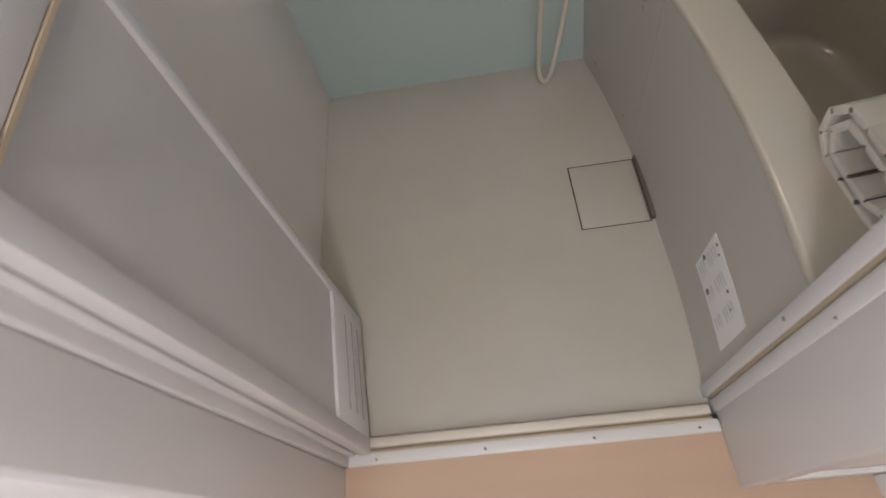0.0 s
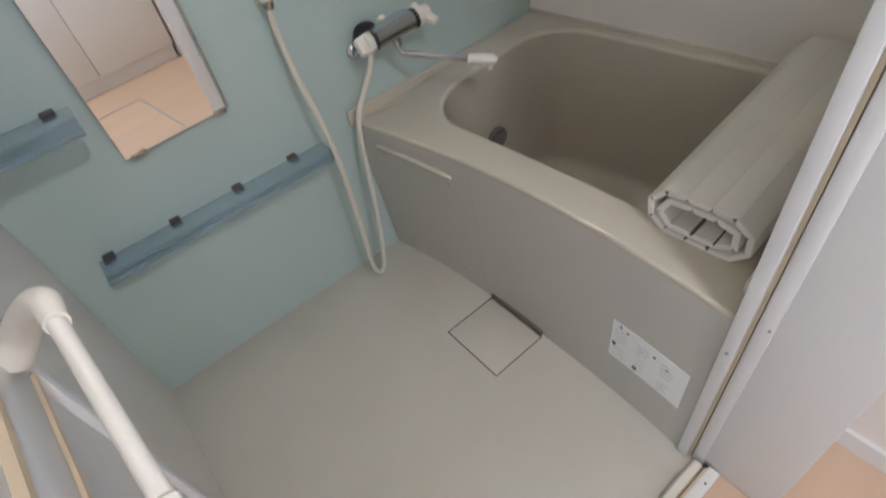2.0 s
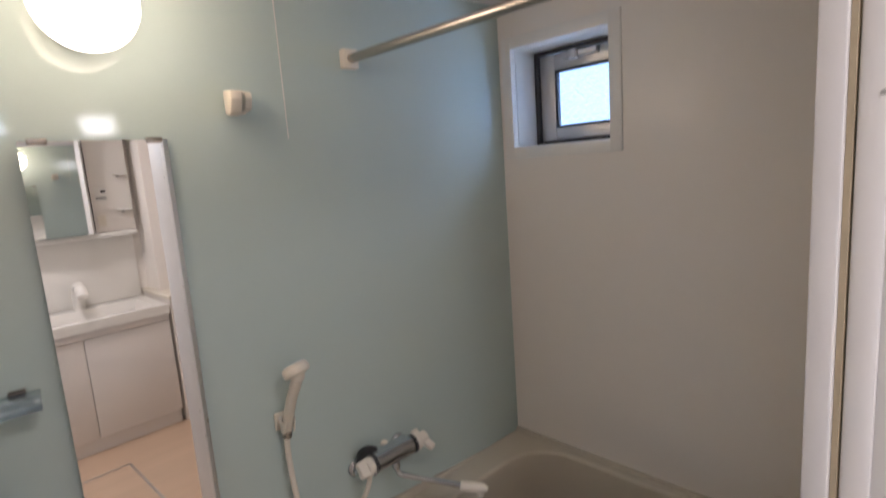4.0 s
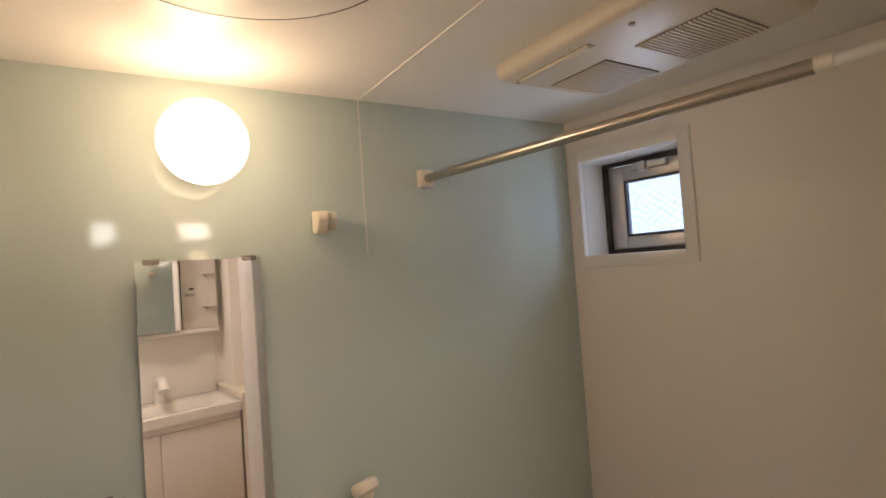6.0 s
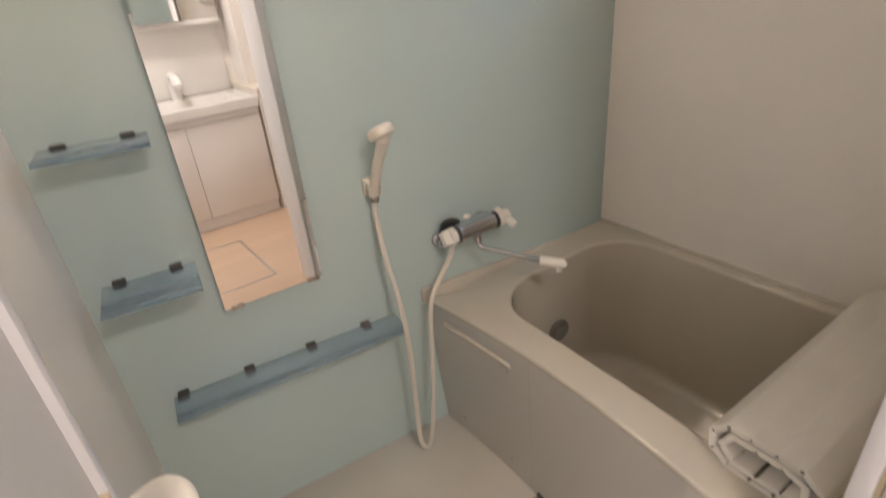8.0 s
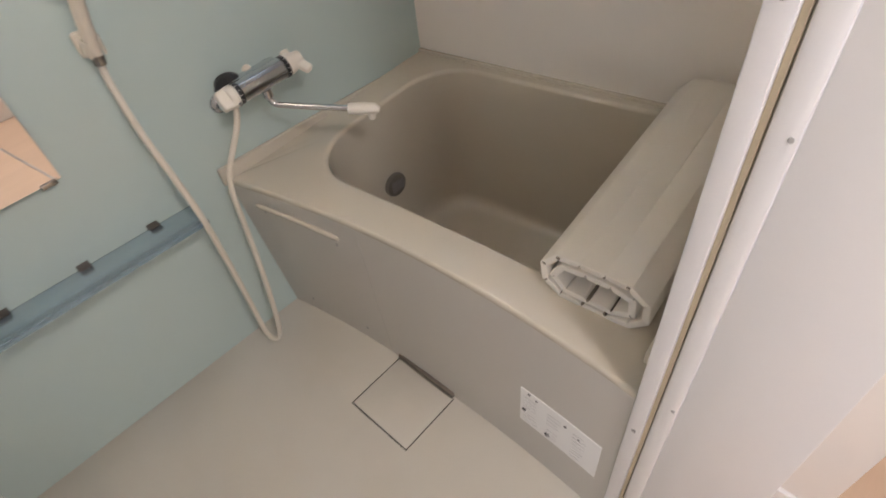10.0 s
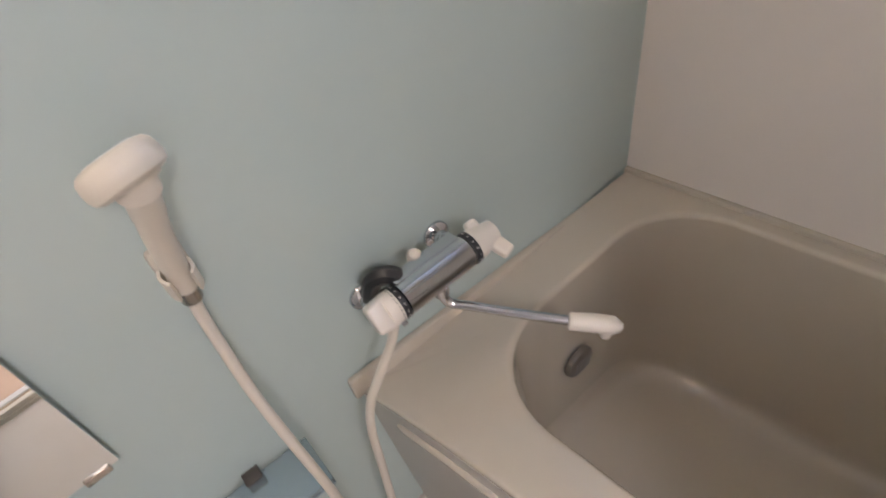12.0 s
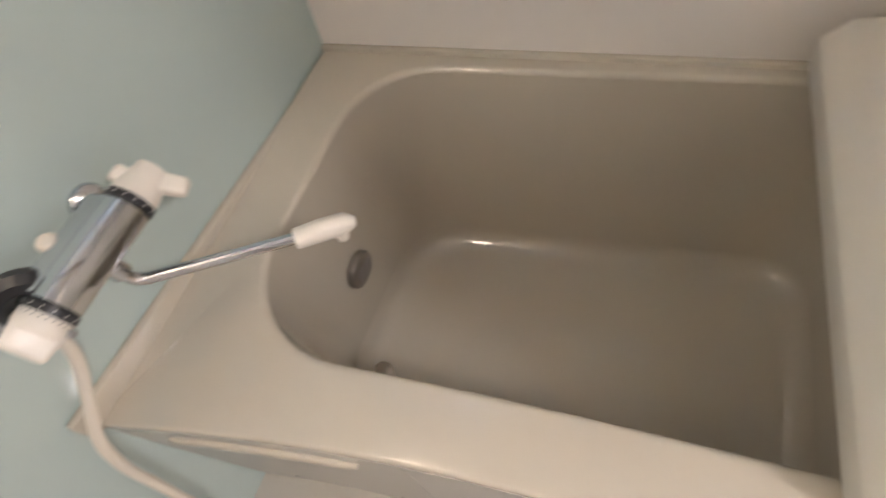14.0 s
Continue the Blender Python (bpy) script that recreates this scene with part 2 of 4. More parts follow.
# window wall
WY0, WY1, WZ0, WZ1 = -0.407, -0.050, 1.626, 1.952
TURN = Matrix.Translation((W, 0, 0)) @ Matrix.Rotation(math.atan(SKEW), 4, "Z") @ Matrix.Translation((-W, 0, 0))
wall_e = structure("wall_east", boxes((W, 1.78, -1.31, WY0, -0.08, H + 0.06), (W, 1.78, WY1, 0, -0.08, H + 0.06), (W, 1.78, WY0, WY1, -0.08, WZ0), (W, 1.78, WY0, WY1, WZ1, H + 0.06)), PANEL, "plain white bath wall panel with a small window", "wall")
wall_e.data.transform(TURN)
structure("wall_south", boxes((-0.08, XL - 0.02, -1.185, -D, -0.08, H + 0.06), (XR + 0.02, 1.745, -1.185, -D, -0.08, H + 0.06), (XL - 0.02, XR + 0.02, -1.185, -D, 2.02, H + 0.06)), PANEL, "white bath wall panel around the door", "wall")
ceil = structure("ceiling", boxes((-0.08, 0.8185, -1.185, 0, H, H + 0.06), (0.8215, 1.88, -1.185, 0, H, H + 0.06), (0.81, 0.83, -1.185, 0, H + 0.002, H + 0.05)), CEIL, "pale bath ceiling of two panels", "ceiling")

structure("trim_ceiling_joint", boxes((0.8172, 0.8228, -D, -0.001, H - 0.003, H + 0.002, 0.001)), WHITE, "pale sealed joint between the ceiling panels", "trim")
# round ceiling hatch
hatch = bmesh.new()
lathe(hatch, [(0.0, H - 0.004), (0.232, H - 0.004), (0.238, H - 0.002), (0.2385, H + 0.01)], Matrix.Translation((0.405, -0.590, 0)), 72)
hatch_ob = tagged(part("ceiling_hatch", hatch, CEIL), "round white inspection hatch in the bath ceiling", "hatch", "", "structure")
ringm = bmesh.new()
lathe(ringm, [(0.239, H - 0.0015), (0.2425, H - 0.0015), (0.2425, H + 0.004)], Matrix.Translation((0.405, -0.590, 0)), 72)
part("rim_gap", ringm, SHADOWGAP, hatch_ob, "thin dark gap")

# ---- window ----
window = thing("window_1", "small high window with dark frame and wired frosted glass", "window", (W, -0.24, WZ0), "", "structure")


def wpart(name, bm, material, label="", parent=None, smooth=True):
    bm.transform(Matrix.Translation((-W, 0.24, -WZ0)))
    return part(name, bm, material, parent or window, label, smooth)


T = 0.036
wpart("trim", boxes((W - 0.006, W + 0.02, WY0 - T, WY0 + 0.003, WZ0 - T, WZ1 + T, 0.003), (W - 0.006, W + 0.02, WY1 - 0.003, WY1 + T, WZ0 - T, WZ1 + T, 0.003),
                    (W - 0.0055, W + 0.02, WY0, WY1, WZ0 - T, WZ0 + 0.003, 0.003), (W - 0.0055, W + 0.02, WY0, WY1, WZ1 - 0.003, WZ1 + T, 0.003)), WHITE, "cream-white trim")
wpart("reveal", boxes((W + 0.02, 1.735, WY0, WY0 + 0.004, WZ0, WZ1), (W + 0.02, 1.735, WY1 - 0.004, WY1, WZ0, WZ1), (W + 0.02, 1.735, WY0, WY1, WZ0, WZ0 + 0.004), (W + 0.02, 1.735, WY0, WY1, WZ1 - 0.004, WZ1)), WHITE, "white lining")


def ring_frame(x0, x1, y0, y1, z0, z1, t, bevel):
    return boxes((x0, x1, y0, y0 + t, z0, z1, bevel), (x0, x1, y1 - t, y1, z0, z1, bevel), (x0, x1, y0 + t, y1 - t, z0, z0 + t, bevel), (x0, x1, y0 + t, y1 - t, z1 - t, z1, bevel))


wpart("outer_frame", ring_frame(1.725, 1.775, WY0 + 0.004, WY1 - 0.004, WZ0 + 0.004, WZ1 - 0.004, 0.014, 0.002), DARK, "dark bronze frame")
sash = wpart("sash", boxes((1.738, 1.768, WY0 + 0.02, WY0 + 0.07, WZ0 + 0.018, WZ1 - 0.02, 0.003), (1.738, 1.768, WY1 - 0.078, WY1 - 0.02, WZ0 + 0.018, WZ1 - 0.02, 0.003), (1.7385, 1.768, WY0 + 0.07, WY1 - 0.078, WZ0 + 0.018, WZ0 + 0.06, 0.003), (1.7385, 1.768, WY0 + 0.07, WY1 - 0.078, WZ1 - 0.072, WZ1 - 0.02, 0.003)), SILVER, "silver aluminium sash")
bead = ring_frame(1.741, 1.76, WY0 + 0.068, WY1 - 0.076, WZ0 + 0.058, WZ1 - 0.070, 0.010, 0.0)
bead.transform(Matrix.Translation((-W, 0.24, -WZ0)))
part("glazing_bead", bead, BLACK, sash, "black rubber bead")
pane = wpart("pane", boxes((1.751, 1.756, WY0 + 0.07, WY1 - 0.08, WZ0 + 0.062, WZ1 - 0.074)), FROST, "frosted wired glass", None, False)
pane.visible_shadow = False
wires = bmesh.new()
gy0, gy1, gz0, gz1 = WY0 + 0.078, WY1 - 0.086, WZ0 + 0.068, WZ1 - 0.080
for k in range(-16, 17):
    for sgn in (1, -1):
        c = k * 0.026
        y_in = []
        for yy in (gy0, gy1):
            zz = (gz0 + gz1) / 2 + c + sgn * 0.75 * (yy - (gy0 + gy1) / 2)
            y_in.append((yy, zz))
        (ya, za), (yb, zb) = y_in
        if max(za, zb) < gz0 or min(za, zb) > gz1:
            continue
        sl = sgn * 0.75

        def clamp(y, z):
            z2 = min(max(z, gz0), gz1)
            return (y + (z2 - z) / sl, z2)

        (ya, za), (yb, zb) = clamp(ya, za), clamp(yb, zb)
        if abs(yb - ya) > 0.01:
            tube(wires, [(1.7505, ya, za), (1.7505, yb, zb)], 0.0005, 4)
wob = wpart("wire_mesh", wires, SILVER, "fine diagonal wire", None, False)
wob.visible_shadow = False
latch = wpart("latch", boxes((1.715, 1.74, -0.30, -0.17, WZ1 - 0.045, WZ1 - 0.024, 0.003), (1.70, 1.72, -0.235, -0.205, WZ1 - 0.055, WZ1 - 0.022, 0.004)), SILVER, "metal latch")

window.matrix_world = TURN @ Matrix.Translation((W, -0.24, WZ0))

# ---- door opening: sill, frame, casing ----
sill = thing("door_sill", "cream-white door sill with a yellowed groove", "door sill", (0.5, -1.17, 0), "", "structure")


def at(ob):
    return Matrix.Translation(ob.location).inverted()


def put(ob, name, bm, material, label="", smooth=True, parent=None):
    """A part of ob, given in room coordinates."""
    bm.transform(at(ob))
    return part(name, bm, material, parent or ob, label, smooth)


put(sill, "inner_rail", boxes((XL, XR - 0.015, -1.184, -1.163, -0.05, 0.030, 0.004), (XL, XR - 0.015, -1.1665, -1.158, -0.05, 0.012, 0.003)), CREAM)
put(sill, "groove", boxes((XL, XR - 0.015, -1.191, -1.184, -0.05, 0.016)), GASKET, "yellowed groove")
put(sill, "middle_rail", boxes((XL, XR - 0.015, -1.196, -1.190, -0.05, 0.027, 0.002)), SEAL)
put(sill, "outer_rail", boxes((XL - 0.02, XR - 0.006, -1.222, -1.1955, -0.05, 0.031, 0.003)), WHITE)
for sx in (0.17, 0.42, 0.66, 0.885):
    sc = bmesh.new()
    lathe(sc, [(0.003, 0.0), (0.003, 0.0015), (0.0, 0.002)], Matrix.Translation((sx, -1.211, 0.0305)), 10)
    put(sill, "screw", sc, STEEL, "small screw")

frame_1 = thing("door_frame", "white resin bath door frame with a yellowed seal", "door frame", (0.5, -1.16, 0), "", "structure")
put(frame_1, "jamb", boxes((XR - 0.015, XR + 0.04, -1.145, -1.119, 0.0, 2.03, 0.003)), FRAME)
put(frame_1, "seal", boxes((XR - 0.009, XR + 0.03, -1.1515, -1.1455, 0.02, 2.03)), GASKET, "yellowed seal")
put(frame_1, "jamb", boxes((XL - 0.04, XL + 0.004, -1.176, -1.128, 0.0, 2.03, 0.003)), FRAME)
put(frame_1, "seal", boxes((XL - 0.03, XL - 0.003, -1.186, -1.1755, 0.02, 2.03)), GASKET, "yellowed seal")
put(frame_1, "jamb", boxes((XL - 0.04, XL + 0.006, -1.222, -1.186, 0.0, 2.03, 0.006)), FRAME)
put(frame_1, "head", boxes((XL - 0.04, XR + 0.04, -1.176, -1.128, 1.99, 2.035, 0.003)), FRAME)
for sz in (0.45, 1.15, 1.75):
    for sx, sy in ((XR - 0.0152, -1.132),):
        sc = bmesh.new()
        lathe(sc, [(0.004, 0.0), (0.004, 0.001), (0.0, 0.0016)], pose(sx, sy, sz, 0, -90, 0), 10)
        put(frame_1, "screw", sc, GREY, "small screw")

casing = thing("door_casing", "wide white door casing with rounded bead", "door casing", (0.5, -1.25, 0), "", "structure")
put(casing, "lining", boxes((XR - 0.004, XR + 0.04, -1.333, -1.180, WF, 2.06, 0.003)), CASING)
put(casing, "bead", boxes((XR - 0.008, XR + 0.03, -1.1815, -1.152, 0.0, 2.05, 0.007)), CASING)
put(casing, "lining", boxes((XL - 0.04, XL - 0.004, -1.325, -1.223, WF, 2.06, 0.003)), CASING)
put(casing, "lining", boxes((XL - 0.04, XR + 0.04, -1.325, -1.186, 2.03, 2.07, 0.003)), CASING)
for sz in (0.556, 1.035, 1.62):
    sc = bmesh.new()
    lathe(sc, [(0.0028, 0.0), (0.0028, 0.001), (0.0, 0.0016)], pose(XR - 0.0082, -1.174, sz, 0, -90, 0), 10)
    put(casing, "screw_cap", sc, GREY, "small dark screw cap")

# ---- structure: the washroom behind ----
BY, RX, LX, WH = -2.86, 1.75, -0.55, 2.36
structure("floor_washroom", boxes((LX - 0.1, RX + 0.1, BY - 0.1, -1.215, -0.06, WF)), WOOD, "peach wood-grain sheet floor of the washroom", "floor")
structure("wall_washroom_north", boxes((LX, XL - 0.03, -1.318, -1.19, -0.06, WH), (XR + 0.03, RX, -1.318, -1.19, -0.06, WH), (XL - 0.03, XR + 0.03, -1.318, -1.19, 2.065, WH)), PAPERWALL, "warm white papered wall round the bath door", "wall")
structure("wall_washroom_south", boxes((LX - 0.1, 0.0, BY - 0.1, BY, -0.06, WH), (0.24, RX + 0.1, BY - 0.1, BY, -0.06, WH), (0.0, 0.24, BY - 0.1, BY, -0.06, 1.92), (0.0, 0.24, BY - 0.1, BY, 2.08, WH)), PAPERWALL, "warm white papered wall behind the washstand", "wall")
# the west wall is pierced for the added side window
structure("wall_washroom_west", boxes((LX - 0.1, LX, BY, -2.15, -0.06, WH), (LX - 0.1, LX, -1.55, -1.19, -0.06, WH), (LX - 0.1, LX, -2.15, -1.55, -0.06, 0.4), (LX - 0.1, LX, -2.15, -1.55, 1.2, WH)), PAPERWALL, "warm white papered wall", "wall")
structure("wall_washroom_east", boxes((RX, RX + 0.1, BY, -1.19, -0.06, WH)), PAPERWALL, "warm white papered wall", "wall")
structure("ceiling_washroom", boxes((LX - 0.1, RX + 0.1, BY - 0.1, -1.19, WH, WH + 0.08)), PAPERWALL, "warm white papered ceiling", "ceiling")
structure("baseboard", boxes((XR + 0.041, RX - 0.002, -1.33, -1.3185, WF, WF + 0.06, 0.002), (RX - 0.012, RX, BY, -1.331, WF, WF + 0.06, 0.002), (LX, XL - 0.041, -1.33, -1.3185, WF, WF + 0.06, 0.002)), CASING, "low white baseboard along the washroom wall", "baseboard")
structure("wall_pipe_chase", boxes((1.262, RX, BY, -2.36, WF, 0.86)), PAPERWALL, "papered low boxing beside the washstand", "wall")
structure("trim_ledge", boxes((1.255, RX, BY, -2.35, 0.86, 0.885, 0.004)), CREAM, "cream ledge on the low boxing", "ledge")
structure("wall_upper_column", boxes((1.30, RX, BY, -2.62, 0.885, WH)), PAPERWALL, "papered wall column beside the mirror cabinet", "wall")
structure("ground", boxes((-60, 60, -60, 60, -0.5, -0.4)), GREY, "plain grey ground outside", "ground")
wall_r = structure("wall_washroom_return", boxes((1.2, 1.3, -1.47, -1.318, WF, WH)), PAPERWALL, "short papered return wall of the washroom", "wall")
structure("baseboard_return", boxes((1.188, 1.2, -1.47, -1.331, WF, WF + 0.06, 0.002)), CASING, "low white baseboard on the return wall", "baseboard")


window_b = thing("window_2", "small high washroom window with white frame", "window", (0.12, BY, 1.92), "", "structure")
put(window_b, "window_frame", boxes((-0.02, 0.0, BY - 0.09, BY + 0.006, 1.90, 2.10, 0.002), (0.24, 0.26, BY - 0.09, BY + 0.006, 1.90, 2.10, 0.002), (0.0, 0.24, BY - 0.09, BY + 0.0055, 1.90, 1.92, 0.002), (0.0, 0.24, BY - 0.09, BY + 0.0055, 2.08, 2.10, 0.002)), WHITE)
wpane = put(window_b, "pane", boxes((0.0, 0.24, BY - 0.085, BY - 0.08, 1.92, 2.08)), FROST, "frosted glass", False)
wpane.visible_shadow = False

# unseen window, added only to let the side fill in
window_c = thing("added_side_window", "unseen side window added for cool side light, with white frame and frosted glass", "window", (LX, -1.85, 0.4), "", "structure")
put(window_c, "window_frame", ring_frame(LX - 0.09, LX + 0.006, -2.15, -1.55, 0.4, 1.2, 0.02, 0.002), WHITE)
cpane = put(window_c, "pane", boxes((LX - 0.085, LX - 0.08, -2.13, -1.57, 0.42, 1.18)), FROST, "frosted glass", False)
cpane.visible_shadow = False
inspection = thing("floor_hatch", "square floor inspection hatch with a thin metal frame", "floor hatch", (0.53, -1.77, WF), "", "structure")
put(inspection, "hatch_frame", boxes((0.23, 0.242, -2.08, -1.46, WF - 0.01, WF + 0.0025, 0.001), (0.818, 0.83, -2.08, -1.46, WF - 0.01, WF + 0.0025, 0.001), (0.242, 0.818, -2.08, -2.068, WF - 0.01, WF + 0.0025, 0.001), (0.242, 0.818, -1.472, -1.46, WF - 0.01, WF + 0.0025, 0.001)), SILVER, "thin silver frame")
put(inspection, "hatch_panel", boxes((0.244, 0.816, -2.066, -1.474, WF - 0.01, WF + 0.0012)), WOOD, "wood-grain panel", False)


# ---- bathtub ----
def outer_front(s):
    return 0.843 + 0.262 * s - 0.163 * s * s


def inner_front(s):
    return 0.987 + 0.125 * s - 0.050 * s * s


def rim_z(x):
    return 0.533 + 0.050 * min(max((x - 0.9) / 0.65, 0), 1)


def round_rect(radii, w, h, k=10, side=14):
    """Points round a rectangle w by h whose four corners have these radii: far front, far back, near back, near front."""
    pts = []
    corners = [(radii[0], radii[0], 180), (w - radii[1], radii[1], 270), (w - radii[2], h - radii[2], 0), (radii[3], h - radii[3], 90)]
    arcs = []
    for (cx, cy, a0), r in zip(corners, radii):
        arcs.append([(cx + r * math.cos(radians(a0 + 90 * i / k)), cy + r * math.sin(radians(a0 + 90 * i / k))) for i in range(k + 1)])
    for i, arc in enumerate(arcs):
        pts += arc
        a, b = arc[-1], arcs[(i + 1) % 4][0]
        pts += [(a[0] + (b[0] - a[0]) * j / side, a[1] + (b[1] - a[1]) * j / side) for j in range(1, side)]
    return pts


def outer_ring(inset, dz):
    out = []
    for u, v in round_rect([0.012] * 4, 0.7, 1.127):
        near = min(inset, 0.003)
        s = 0.004 + near + v / 1.127 * (1.127 - 2 * near)
        x0, x1 = outer_front(s) + inset, 1.597 + SKEW * s - near
        x = x0 + u / 0.7 * (x1 - x0)
        out.append((x, -s, rim_z(x) + dz))
    return out


def inner_ring(grow, z, dz=None):
    out = []
    w, h = 0.54, 0.935
    for u, v in round_rect([0.175, 0.145, 0.12, 0.12], w, h):
        s = 0.118 - grow + v / h * (h + 2 * grow)
        x0, x1 = inner_front(s) - grow, 1.547 + 0.115 * s + grow
        x = x0 + u / w * (x1 - x0)
        out.append((x, -s, z if dz is None else rim_z(x) + dz))
    return out


tub = thing("bathtub", "greige resin bathtub with a gently curved front and wide rim", "bathtub", (1.22, -0.57, 0))
rings = [outer_ring(0.004, -0.018), outer_ring(0.0005, -0.0165), outer_ring(0.0, -0.013), outer_ring(0.0, -0.0065), outer_ring(0.001, -0.003), outer_ring(0.003, -0.0008), outer_ring(0.0065, 0)]
for k in range(9):
    w = radians(90 * k / 8)
    rings.append(inner_ring(0.012 * (1 - math.sin(w)), 0, -0.012 * (1 - math.cos(w))))
rings.append(inner_ring(-0.010, 0.36))
for k in range(9):
    w = radians(90 * k / 8)
    rings.append(inner_ring(-0.020 - 0.050 * (1 - math.cos(w)), 0.130 - 0.049 * math.sin(w)))
rings += [inner_ring(-0.11, 0.080), inner_ring(-0.2, 0.078)]
put(tub, "basin", loft(rings), TUB)

apron_bm = bmesh.new()
secs = []
for i in range(49):
    s = 0.004 + 1.126 * i / 48
    x = outer_front(s) + 0.002
    xb = outer_front(s) - 0.003 + 0.042 * max(0.0, 1 - s / 0.7)
    secs.append([apron_bm.verts.new(p) for p in ((xb, -s, 0.0), (xb - 0.001, -s, 0.02), ((x + xb) / 2, -s, 0.25), (x, -s, 0.5195), (x + 0.02, -s, 0.5195), (xb + 0.03, -s, 0.0))])
for a, c in zip(secs, secs[1:]):
    for k in range(6):
        apron_bm.faces.new((a[k], a[(k + 1) % 6], c[(k + 1) % 6], c[k]))
apron_bm.faces.new(secs[0]), apron_bm.faces.new(secs[-1][::-1])
bmesh.ops.recalc_face_normals(apron_bm, faces=apron_bm.faces[:])
apron = put(tub, "apron", apron_bm, APRON, "grey-beige front panel")



def apron_x(s, z):
    """The front face of the apron."""
    top, foot = outer_front(s) + 0.002, outer_front(s) - 0.003 + 0.042 * max(0.0, 1 - s / 0.7)
    return foot + (top - foot) * min(max(z / 0.5195, 0), 1)


grip = bmesh.new()
tube(grip, [(apron_x(s, 0.455) - 0.001, -s, 0.461 - 0.03 * (s - 0.07)) for s in [0.07 + 0.28 * i / 16 for i in range(17)]], [0.005] + [0.0085] * 15 + [0.005], 10)
put(tub, "grip_ledge", grip, TUB, "raised pale ledge")
# solid brown block; its colour stands for shadow in the opening under the apron
put(tub, "drain_slot_shade", boxes((apron_x(0.54, 0) - 0.010, apron_x(0.54, 0) + 0.02, DY0 + 0.004, DY1 - 0.002, 0.0018, 0.022, 0.003)), mat("slot_shade", (0.14, 0.115, 0.09), 0.6), "brown block standing for the shaded drain slot")
joint = bmesh.new()
tube(joint, [(apron_x(0.42, z) + 0.0004, -0.42, z) for z in (0.02, 0.25, 0.5)], 0.0012, 6)
put(tub, "panel_joint", joint, mat("apron_joint", (0.40, 0.38, 0.35), 0.4), "fine panel joint")
for s, z in ((0.09, 0.44), (0.335, 0.425), (0.1, 0.06), (0.33, 0.06)):
    sc = bmesh.new()
    lathe(sc, [(0.005, 0.0), (0.005, 0.0015), (0.0, 0.002)], pose(apron_x(s, z) + 0.0005, -s, z, 0, -90, 0), 10)
    put(tub, "screw_cap", sc, GREY, "small screw cap")
# circulation inlet on the end wall
inlet = bmesh.new()
lathe(inlet, [(0.041, 0.0), (0.041, 0.008), (0.038, 0.013), (0.027, 0.016), (0.0, 0.017)], pose(1.285, -0.134, 0.292, 90, 0, 0), 28)
inl = put(tub, "inlet", inlet, mat("grey_metal", (0.22, 0.195, 0.17), 0.42, 0.4, scale=60, vary=0.1), "round dark metal water inlet")
slots = bmesh.new()
for k in range(-3, 4):
    box(slots, 1.285 + k * 0.007 - 0.0008, 1.285 + k * 0.007 + 0.0008, -0.1518, -0.1505, 0.292 - 0.02, 0.292 + 0.02)
put(tub, "inlet_slots", slots, GREY, "dark slots", True, inl)
plug = bmesh.new()
lathe(plug, [(0.032, 0.0), (0.032, 0.004), (0.026, 0.007), (0.0, 0.007)], Matrix.Translation((1.145, -0.195, 0.0785)), 24)
put(tub, "drain_plug", plug, STEEL, "dull metal drain plug")
ringp = bmesh.new()
lathe(ringp, [(0.02, 0.0), (0.02, 0.003), (0.012, 0.005), (0.0, 0.005)], Matrix.Translation((1.145, -0.551, 0.0785)), 20)
put(tub, "drain_grate", ringp, BLACK, "small dark drain grate")

caulk = boxes((0.829, 1.596, -0.016, 0.0, 0.52, 0.572, 0.006), (0.95, 1.70, -1.135, -1.124, 0.52, 0.568, 0.004))
east_strip = boxes((1.587, 1.602, -1.134, 0.0, 0.54, 0.592, 0.004))
east_strip.transform(TURN)
merge(caulk, east_strip)
tagged(part("rim_sealing_strip", caulk, TUB), "beige sealing strip between tub rim and walls", "trim", "", "structure")

# sticker on the apron
st = bmesh.new()
secs = []
for i in range(9):
    t = 0.882 + 0.203 * i / 8
    x, x2 = apron_x(t, 0.150) - 0.0012, apron_x(t, 0.290) - 0.0012
    secs.append([st.verts.new(p) for p in ((x, -t, 0.150), (x2, -t, 0.290), (x2 + 0.002, -t, 0.290), (x + 0.002, -t, 0.150))])
for a, c in zip(secs, secs[1:]):
    for k in range(4):
        st.faces.new((a[k], a[(k + 1) % 4], c[(k + 1) % 4], c[k]))
st.faces.new(secs[0]), st.faces.new(secs[-1][::-1])
bmesh.ops.recalc_face_normals(st, faces=st.faces[:])
sticker = tagged(part("sticker", st, PAPER), "white printed care sticker on the tub front", "sticker")


def bar_on_apron(bm, s0, s1, za, zb):
    a = apron_x((s0 + s1) / 2, (za + zb) / 2) - 0.0018
    box(bm, a, a + 0.001, -s1, -s0, za, zb)


random.seed(4)
PRINT = mat("pale_print", (0.52, 0.51, 0.50), 0.6)
for col in (0.892, 0.955, 1.02):
    for r in range(9):
        if r in (0, 5):
            continue
        ink = bmesh.new()
        bar_on_apron(ink, col, col + 0.03 + 0.022 * random.random(), 0.274 - 0.0135 * r, 0.2762 - 0.0135 * r)
        part("print_line", ink, PRINT, sticker, "fine grey print")
